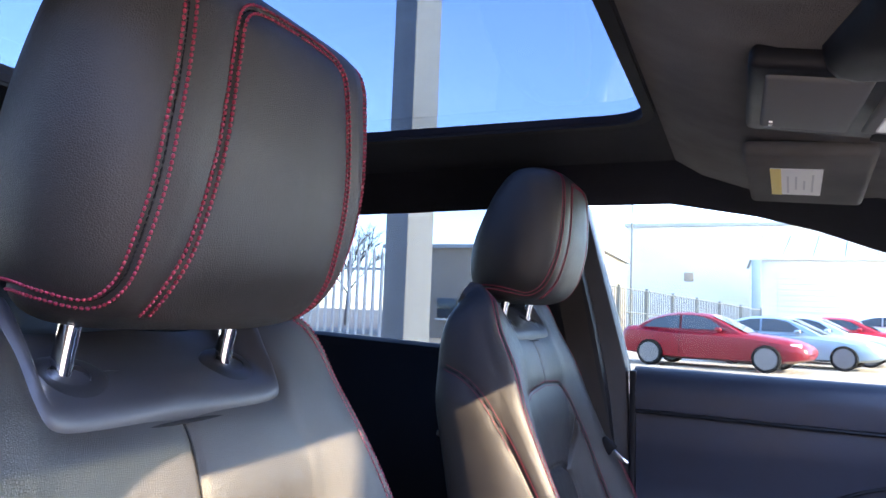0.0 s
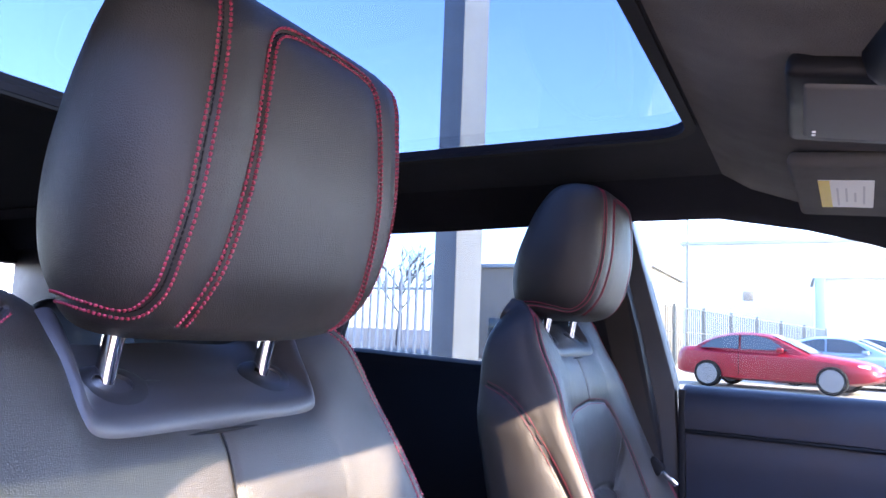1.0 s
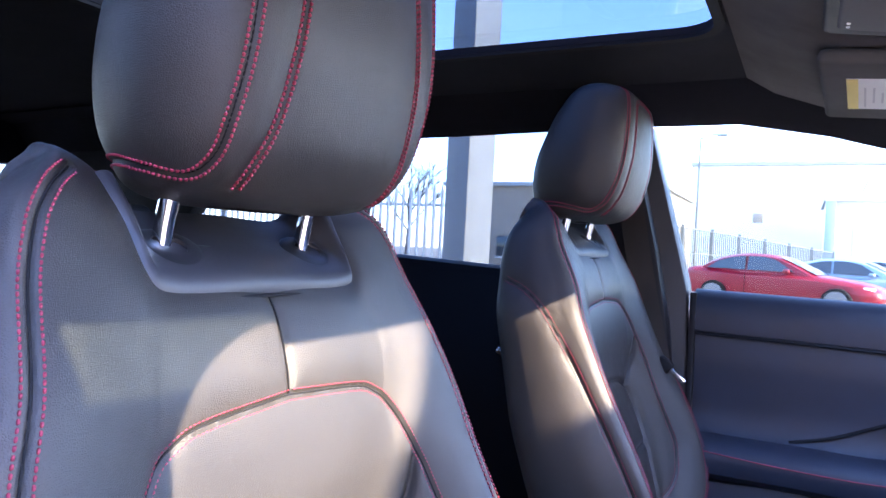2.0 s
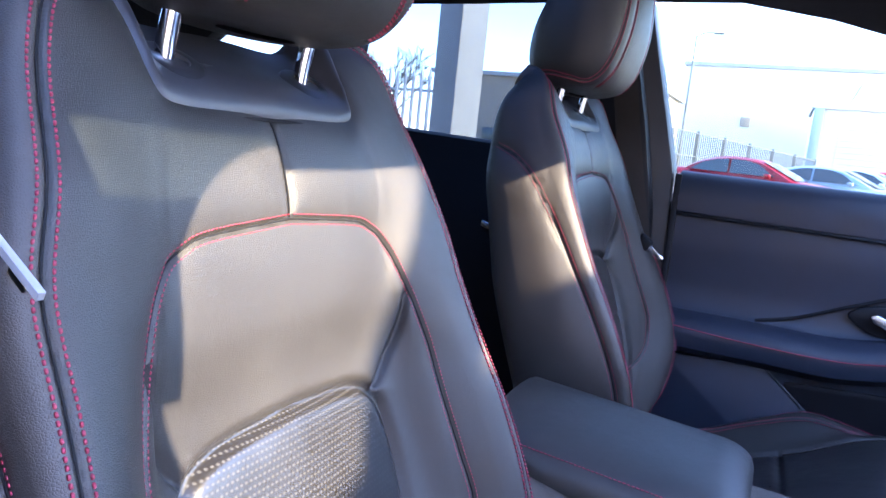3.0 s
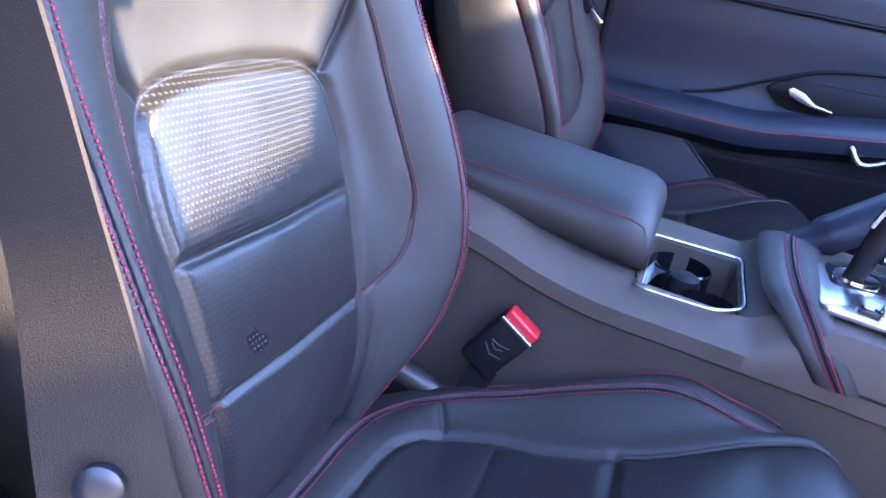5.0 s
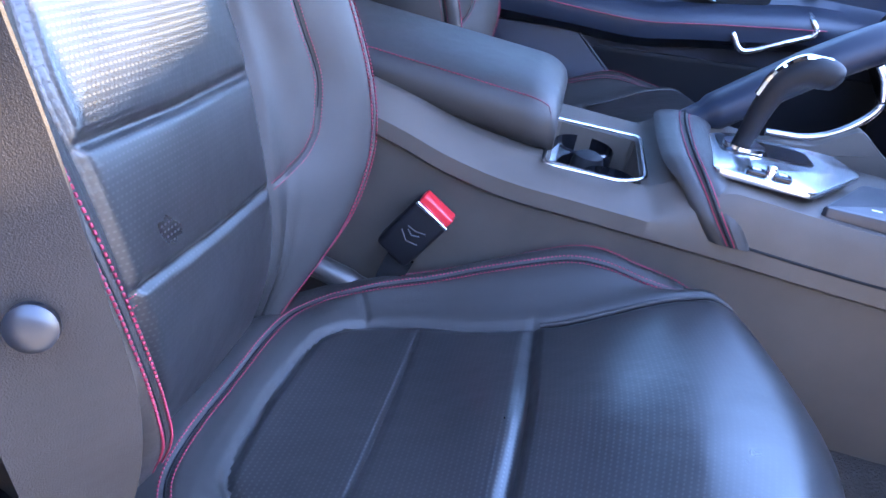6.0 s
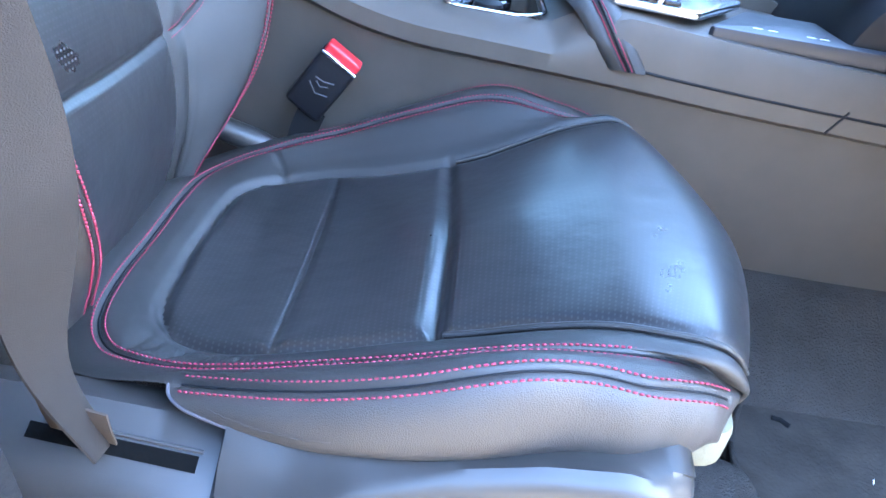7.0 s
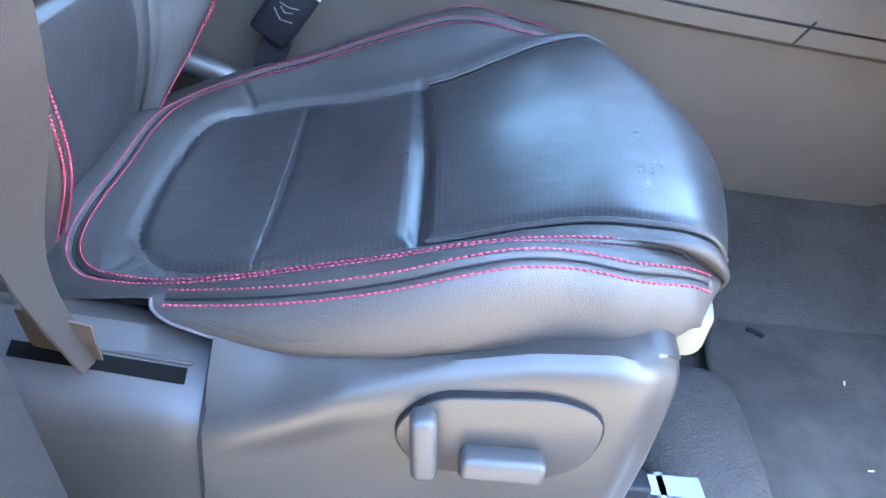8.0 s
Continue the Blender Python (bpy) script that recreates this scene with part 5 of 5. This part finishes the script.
# ---- floor coverings ----
mat = empty("floor_mat", (1.0, 0.0, 0.41), "worn dark grey carpet floor mat", "floor mat")
outline = round_outline([(0.775, -0.26), (0.775, 0.05), (0.845, 0.185), (1.25, 0.20), (1.25, -0.28)], 0.04)
part("mat_carpet", prism(outline, 0.414, 0.424, "z", 0.003), M_MAT, mat)
bar = [(x, y, 0.423) for x, y in outline]
part("mat_edge", tube(bar + bar[:1], 0.004, 8), M_CARPET, mat, "bound edge")
# carpet hump by the rail, and a lost clip on the mat
rows = []
for u in np.linspace(-1, 1, 16):
    rows.append([(0.70 + 0.085 * u + 0.01 * v, -0.10 + 0.13 * v, 0.402 + 0.075 * max(0.0, 1 - u**4) * max(0.0, 1 - v**4)) for v in np.linspace(-1, 1, 18)])
tagged(part("carpet_hump", loft(rows), M_CARPET), "raised carpet over the seat rail end", kind="structure")
clip = part("lost_clip", tube([(0.843, 0.10, 0.428), (0.852, 0.098, 0.428), (0.86, 0.089, 0.428)], 0.003, 8), M_RUBBER)
tagged(clip, "small black clip lying on the mat", "clip")
for x, y, a in ((0.93, 0.02, 20), (1.02, 0.06, 70), (0.90, -0.10, 110)):
    lint = part("lint", tube([(x, y, 0.4255), (x + 0.006 * math.cos(a), y + 0.006 * math.sin(a), 0.4258)], 0.0008, 5), M_LABEL)
    tagged(lint, "fleck of pale lint on the mat", "lint", "flecks on the mat")
# rear bench, a dark shape behind the front seats
bench = empty("rear_bench", (-0.8, 0.39, 0.5), "dark leather rear bench seat", "rear seat")
part("bench_cushion", rounded((0.5, 1.25, 0.2), 0.05, pose(-0.72, 0.39, 0.58, 0, -6, 0)), M_LEATHER, bench)
part("bench_back", rounded((0.16, 1.25, 0.62), 0.05, pose(-1.02, 0.39, 0.86, 0, -20, 0)), M_LEATHER, bench)
for y in (0.02, 0.76):
    part("bench_headrest", rounded((0.09, 0.25, 0.15), 0.035, pose(-1.15, y, 1.22, 0, -16, 0)), M_LEATHER, bench)
tagged(part("rear_door_pull", rounded((0.10, 0.012, 0.018), 0.005, pose(-0.16, 1.005, 1.0, 0, 18, 0)), M_SATIN), "bright pull on the rear door", "door pull")


# ---- outside ----
GROUND = 0.1
M_ASPHALT = material("asphalt", (0.27, 0.23, 0.18), 0.9)
vary(M_ASPHALT, (0.27, 0.23, 0.18), 0.5, 0.3)
grain(M_ASPHALT, 40.0, 0.5, 0.01)
M_PLASTER = material("tan_plaster", (0.60, 0.47, 0.33), 0.85)
vary(M_PLASTER, (0.60, 0.47, 0.33), 0.6, 0.1)
M_BRICK = material("brown_brick", (0.30, 0.24, 0.19), 0.85)
vary(M_BRICK, (0.30, 0.24, 0.19), 0.8, 0.2)
M_COLUMN = plastic("grey_painted_steel", (0.26, 0.25, 0.235), 0.6, 0.1)
M_FENCE = plastic("galvanised_steel", (0.42, 0.43, 0.43), 0.45, 0.1)
M_POST = plastic("green_grey_paint", (0.09, 0.10, 0.10), 0.6, 0.1)
M_TAN = material("tan_cladding", (0.24, 0.20, 0.155), 0.8)
vary(M_TAN, (0.24, 0.20, 0.155), 1.5, 0.1)
M_WHITE = material("white_cladding", (0.55, 0.54, 0.52), 0.6)
vary(M_WHITE, (0.55, 0.54, 0.52), 0.8, 0.04)
M_ROOFING = material("grey_roof_sheet", (0.33, 0.34, 0.34), 0.6)
vary(M_ROOFING, (0.33, 0.34, 0.34), 1.2, 0.12)
M_BLUEGREY = material("blue_grey_trim", (0.2, 0.26, 0.32), 0.6)
M_CARGLASS = material("dark_car_glass", (0.02, 0.03, 0.04), 0.05)
M_TYRE = material("tyre", (0.008, 0.008, 0.008), 0.9, spec=0.1)
M_ALLOY = material("alloy", (0.13, 0.13, 0.135), 0.4, 0.3)
M_HEADLAMP = material("headlamp", (0.7, 0.75, 0.8), 0.1)
M_BARK = material("bark", (0.09, 0.075, 0.07), 0.9)

rows = [[(x, y, GROUND) for x in np.linspace(-900, 900, 13)] for y in np.linspace(-900, 900, 13)]
tagged(part("ground", loft(rows), M_ASPHALT), "worn grey asphalt yard", kind="structure")
# added out of view: cuts low sky light and bounces warm light inside
tagged(part("unseen_light_wall", rounded((44, 0.4, 5.5), 0.02, pose(2, -9, GROUND + 2.75)), M_BRICK), "unseen brown wall added behind the camera to set the doorway light", kind="structure")
# unseen wall, pier and post, added to shape the sun patch on the seats
tagged(part("sun_mask_wall", prism([(-0.9, GROUND), (0.95, GROUND), (0.95, 2.60), (0.35, 2.555), (-0.04, 2.495), (-0.135, 2.465), (-0.286, 2.436), (-0.9, 2.40)], 2.9, 3.1, "x"), M_PLASTER), "unseen wall added ahead of the car to shape the sun patch", kind="structure")
pier = empty("sun_mask_pier", (3.0, 0.66, GROUND), "unseen pier added to keep the sun off the passenger seat", "pier")
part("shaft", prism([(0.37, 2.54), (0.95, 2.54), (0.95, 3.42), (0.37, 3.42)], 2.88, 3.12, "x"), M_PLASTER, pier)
post = empty("sun_mask_post", (3.0, 0.0, GROUND), "unseen leaning post added to cast the diagonal seat shadow", "post")
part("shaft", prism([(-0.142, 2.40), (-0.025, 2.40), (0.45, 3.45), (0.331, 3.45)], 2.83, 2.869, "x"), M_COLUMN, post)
column = empty("steel_column", (-1.56, 3.62, GROUND), "square grey painted steel column beside the car", "column")
part("shaft", rounded((0.215, 0.215, 7.0), 0.008, pose(-1.545, 3.62, GROUND + 3.5, 0, 0, -24)), M_COLUMN, column)
part("base_plate", rounded((0.36, 0.36, 0.025), 0.004, pose(-1.545, 3.62, GROUND + 0.0125, 0, 0, -24)), M_COLUMN, column)

# palisade fence: each pale is a part
fence = empty("palisade_fence", (-9, 11, GROUND), "galvanised steel palisade fence", "fence")
pale = loft([[(x * w, 0.006 + d, z) for x, d in ((-0.035, 0), (-0.012, -0.018), (0.012, -0.018), (0.035, 0), (0.012, -0.012), (-0.012, -0.012))] for z, w in ((0.05, 1), (2.1, 1), (2.2, 0.75), (2.3, 0.08))], closed=True)
first = part("pale", pale, M_FENCE, fence)
first.location = (-5.45, 11, GROUND)
first.matrix_parent_inverse = fence.matrix_basis.inverted()
for k in range(1, 110):
    ob = first.copy()
    scene.collection.objects.link(ob)
    ob.location = (-5.45 - 0.165 * k, 11 - 0.0 * k, GROUND)
for z in (0.55, 1.9):
    part("rail", rounded((18.6, 0.04, 0.05), 0.004, pose(-14.4, 11.05, GROUND + z)), M_FENCE, fence)
for k in range(7):
    part("post", rounded((0.1, 0.1, 2.35), 0.005, pose(-5.3 - 2.9 * k, 11.11, GROUND + 1.175)), M_POST, fence)

# buildings
office = empty("tan_building", (-10, 31, GROUND), "low tan clad building behind the yard", "building")
part("wall", rounded((9.5, 8, 3.95), 0.02, pose(-9.6, 32, GROUND + 1.975)), M_TAN, office)
part("roof", rounded((9.8, 8.3, 0.18), 0.02, pose(-9.6, 32, GROUND + 4.03)), M_ROOFING, office)
for k in range(3):
    w = part("window", rounded((0.9, 0.06, 0.9), 0.01, pose(-11.3 + 2.2 * k, 27.99, GROUND + 1.3)), M_CARGLASS, office)
    part("frame", rounded((1.0, 0.05, 0.07), 0.01, pose(-11.3 + 2.2 * k, 27.97, GROUND + 0.83)), M_WHITE, w)
hall = empty("white_hall", (0, 58, GROUND), "tall white clad hall behind the car park", "building")
part("wall", rounded((24, 10, 8.6), 0.02, pose(4, 63, GROUND + 4.3)), M_WHITE, hall)
part("roof", rounded((24.4, 10.4, 0.3), 0.02, pose(4, 63, GROUND + 8.75)), M_ROOFING, hall)
part("sign", rounded((0.7, 0.1, 0.7), 0.02, pose(-3.2, 57.9, GROUND + 4.6)), M_TAN, hall)
shed = empty("white_warehouse", (12, 46, GROUND), "white clad warehouse with a grey sheet roof", "warehouse")
part("wall", rounded((22, 9, 4.9), 0.02, pose(12.1, 49.5, GROUND + 2.45)), M_WHITE, shed)
part("corner_post", rounded((0.5, 0.5, 4.9), 0.02, pose(1.35, 44.95, GROUND + 2.45)), M_BLUEGREY, shed)
part("gutter", rounded((22.4, 0.3, 0.22), 0.02, pose(12.1, 44.9, GROUND + 5.0)), M_WHITE, shed)
part("roof", loft([[(x, 44.8, GROUND + 5.05), (x + 0.8, 49.5, GROUND + 6.9), (x, 54.2, GROUND + 5.05)] for x in np.linspace(0.9, 23.3, 40)]), M_ROOFING, shed)
for k in range(14):
    part("roof_rib", tube([(1.2 + 1.6 * k, 44.9, GROUND + 5.1), (2.0 + 1.6 * k, 49.5, GROUND + 6.93)], 0.04, 6), M_ROOFING, shed)
door_leaf = part("roller_door", rounded((9.0, 0.1, 4.0), 0.02, pose(7.0, 44.96, GROUND + 2.0)), M_WHITE, shed)
for k in range(12):
    part("slat", rounded((8.9, 0.05, 0.03), 0.005, pose(7.0, 44.9, GROUND + 0.3 + 0.32 * k)), M_ROOFING, door_leaf)

# far mesh fence climbing to the left
mesh_fence = empty("mesh_fence", (-2, 35, GROUND), "green-grey mesh fence with posts", "fence")
for k in range(9):
    u = k / 8
    x, y, h = -6.5 + 8.0 * u, 28 + 13.5 * u, 2.9 - 0.9 * u
    part("post", rounded((0.12, 0.12, h), 0.01, pose(x, y, GROUND + h / 2)), M_POST, mesh_fence)
    if k < 8:
        v = (k + 1) / 8
        for f in (0.55, 0.95):
            part("wire", tube([(x, y, GROUND + f * h), (-6.5 + 8.0 * v, 28 + 13.5 * v, GROUND + f * (2.9 - 0.9 * v))], 0.03, 6), M_POST, mesh_fence)
        for j in range(14):
            w = (k + j / 14) / 8
            part("bar", tube([(-6.5 + 8.0 * w, 28 + 13.5 * w, GROUND + 0.1), (-6.5 + 8.0 * w, 28 + 13.5 * w, GROUND + 0.95 * (2.9 - 0.9 * w))], 0.022, 5), M_POST, mesh_fence)


# lamp posts
def lamp_post(x, y, h):
    root = empty("street_lamp", (x, y, GROUND), "slim grey street lamp over the yard", "street lamp", "street lamps")
    part("pole", tube([(x, y, GROUND), (x, y, GROUND + h)], [0.07, 0.04], 10), M_POST, root)
    part("arm", tube(spline([(x, y, GROUND + h - 0.1), (x + 0.4, y, GROUND + h + 0.1), (x + 0.9, y, GROUND + h + 0.1)], 10), 0.03, 8), M_POST, root)
    part("lantern", rounded((0.5, 0.2, 0.1), 0.03, pose(x + 1.0, y, GROUND + h + 0.08)), M_POST, root)


lamp_post(-4.6, 36, 7.2)
lamp_post(-13.5, 27, 6.0)
lamp_post(-24.0, 24, 6.0)


# bare winter trees
def bare_tree(x, y, h, seed):
    rng = random.Random(seed)
    root = empty("bare_tree", (x, y, GROUND), "bare winter tree with fine twigs", "tree", "bare trees")
    part("trunk", tube(spline([(x, y, GROUND), (x + 0.1, y, GROUND + h * 0.3), (x - 0.05, y, GROUND + h * 0.55)], 10), list(np.linspace(0.22, 0.1, 10)), 8), M_BARK, root)
    twigs = []

    def grow(p, d, length, r, level):
        q = p + d * length
        twigs.append(tube([p, p.lerp(q, 0.5) + Vector((rng.uniform(-1, 1), rng.uniform(-1, 1), 0)) * length * 0.06, q], [r, r * 0.8, r * 0.55], 5))
        if level == 0:
            return
        for _ in range(4 if level > 1 else 5):
            e = (d + Vector((rng.uniform(-1, 1), rng.uniform(-1, 1), rng.uniform(-0.3, 0.8))) * 0.8).normalized()
            grow(p.lerp(q, rng.uniform(0.5, 1.0)), e, length * rng.uniform(0.5, 0.75), r * 0.55, level - 1)

    for k in range(6):
        a = 2 * math.pi * k / 6 + rng.uniform(-0.3, 0.3)
        grow(Vector((x, y, GROUND + h * rng.uniform(0.25, 0.55))), Vector((math.cos(a), math.sin(a), 1.1)).normalized(), h * 0.28, 0.07, 3)
    tagged(part("crown", merge(*twigs), M_BARK, root, "tangle of bare twigs"), kind="stuff")


bare_tree(-24.5, 42, 8.0, 3)
bare_tree(-20.5, 46, 6.5, 4)
bare_tree(-28.0, 40, 7.5, 5)


# parked cars
def parked_car(m, paint, label, tall=0.0, cabin=0.0):
    """A car with its nose along +x; its near wheels' line lies on y = 0."""
    root = empty("parked_car", tuple(m.translation), label, "car", "parked cars")
    st = [-0.9, -0.82, -0.6, 0.0, 0.6, 1.4, 2.2, 2.8, 3.3, 3.6, 3.72]
    top = [0.62, 0.86, 0.98, 0.96, 0.93, 0.92, 0.90, 0.84, 0.76, 0.66, 0.55]
    low = [0.45, 0.32, 0.28, 0.24, 0.20, 0.20, 0.20, 0.22, 0.24, 0.30, 0.40]
    wid = [0.66, 0.80, 0.90, 0.92, 0.92, 0.92, 0.92, 0.91, 0.86, 0.74, 0.60]
    rows = []
    for x, t, l, w in zip(st, top, low, wid):
        t = t + tall
        rows.append([(x, 0.92 + sy * w * f, z) for sy, f, z in ((-1, 0.6, l), (-1, 0.97, l + 0.06), (-1, 1.0, 0.5 * (l + t)), (-1, 0.97, t - 0.1), (-1, 0.86, t - 0.01), (-1, 0.4, t + 0.03), (1, 0.4, t + 0.03), (1, 0.86, t - 0.01), (1, 0.97, t - 0.1), (1, 1.0, 0.5 * (l + t)), (1, 0.97, l + 0.06), (1, 0.6, l))])
    fine = [spline([r[k] for r in rows], 50) for k in range(12)]
    body = loft([[fine[k][j] for k in range(12)] for j in range(50)], closed=True)
    bmesh.ops.transform(body, matrix=m, verts=body.verts)
    part("body", body, paint, root)
    c = cabin
    side = [(-0.55 - c, 0.92), (-0.1 - c, 1.20), (0.45 - c, 1.36), (1.05, 1.385), (1.55, 1.30), (2.35, 0.90)]
    rows = []
    for x, z in spline(side, 40):
        h = z + tall
        w = 0.80 - 0.28 * max(0.0, z - 0.95)
        rows.append([(x, 0.92 - 0.82, 0.85 + tall), (x, 0.92 - w, h - 0.06), (x, 0.92 - w * 0.8, h), (x, 0.92 + w * 0.8, h), (x, 0.92 + w, h - 0.06), (x, 0.92 + 0.82, 0.85 + tall)])
    roof = loft(rows, closed=True)
    bmesh.ops.transform(roof, matrix=m, verts=roof.verts)
    part("cabin", roof, paint, root)
    panes = (((-0.22 - c, 0.98), (0.05 - c, 1.17), (0.45 - c, 1.29), (0.72, 1.31), (0.72, 0.97)), ((0.78, 0.97), (0.78, 1.315), (1.12, 1.315), (1.45, 1.24), (1.86, 0.97)))
    for pts in panes:
        bm = bmesh.new()
        lo, hi = [], []
        for x, z in pts:
            w = 0.82 - 0.2 * max(0.0, z - 0.95)
            lo.append(bm.verts.new((x, 0.92 - w - 0.012, z + tall)))
            hi.append(bm.verts.new((x, 0.92 - w + 0.03, z + tall)))
        bm.faces.new(lo)
        for k in range(len(pts)):
            bm.faces.new((lo[k], hi[k], hi[(k + 1) % len(pts)], lo[(k + 1) % len(pts)]))
        bmesh.ops.transform(bm, matrix=m, verts=bm.verts)
        part("side_window", bm, M_CARGLASS, root, smooth=False)
    bm = loft([[(1.52, 0.92 + y, 1.325 + tall), (2.33, 0.92 + y * 1.1, 0.935 + tall)] for y in (-0.62, 0.0, 0.62)])
    bmesh.ops.transform(bm, matrix=m, verts=bm.verts)
    part("windscreen", bm, M_CARGLASS, root)
    for x in (0.0, 2.82):
        for y in (0.02, 1.82):
            wm = m @ pose(x, y, 0.33, 90, 0, 0)
            w = part("wheel", lathe([(0.05, -0.1), (0.30, -0.11), (0.33, -0.08), (0.33, 0.08), (0.30, 0.11), (0.25, 0.11), (0.245, 0.07), (0.05, 0.06)], wm, 32), M_TYRE, root)
            for k in range(5):
                for fork in (-0.17, 0.17):
                    a = 2 * math.pi * k / 5 + fork
                    part("spoke", rounded((0.19, 0.026, 0.03), 0.006, wm @ pose(0.145 * math.cos(a), 0.145 * math.sin(a), 0.095, 0, 0, math.degrees(a) + 40 * fork)), M_ALLOY, w)
            part("hub", lathe([(0.01, 0.06), (0.05, 0.06), (0.045, 0.105), (0.01, 0.11)], wm, 16), M_ALLOY, w)
            part("rim", lathe([(0.235, 0.085), (0.255, 0.085), (0.255, 0.113), (0.235, 0.113)], wm, 32), M_ALLOY, w)
    part("headlamp", rounded((0.26, 0.12, 0.10), 0.03, m @ pose(3.42, 0.22, 0.66 + tall * 0.6, 0, 0, 24)), M_HEADLAMP, root)
    part("air_intake", rounded((0.16, 0.10, 0.12), 0.03, m @ pose(3.50, 0.26, 0.42, 0, 0, 34)), M_TYRE, root)
    part("mirror", rounded((0.16, 0.14, 0.11), 0.04, m @ pose(1.72, -0.02, 0.98 + tall)), paint, root)
    part("door_line", rounded((0.012, 0.01, 0.55), 0.0, m @ pose(0.75, 0.001, 0.62 + tall * 0.5)), M_TYRE, root)
    part("door_handle", rounded((0.16, 0.02, 0.025), 0.008, m @ pose(0.40, 0.0, 0.82 + tall)), paint, root)


def paint(name, color, metal=0.0):
    return material(name, color, 0.35, metal, spec=0.3, coat=0.12)


turn = math.degrees(math.atan2(18.2 - 18.86, 1.035 + 1.755))
parked_car(pose(-1.755, 18.86, GROUND, 0, 0, turn), paint("red_paint", (0.16, 0.0006, 0.007)), "glossy red five-door car parked in the yard")
parked_car(pose(0.2, 21.6, GROUND, 0, 0, turn), paint("blue_grey_paint", (0.25, 0.32, 0.38), 0.4), "blue-grey car parked behind the red one", 0.0)
parked_car(pose(1.2, 24.4, GROUND, 0, 0, turn), paint("silver_paint", (0.5, 0.52, 0.54), 0.5), "silver car in the parked row", 0.05)
parked_car(pose(2.6, 28.4, GROUND, 0, 0, turn), paint("dark_red_paint", (0.38, 0.01, 0.02)), "dark red car in the parked row", 0.1)
parked_car(pose(4.6, 30.5, GROUND, 0, 0, turn - 8), paint("white_paint", (0.7, 0.7, 0.68)), "white off-road car at the end of the row", 0.25)
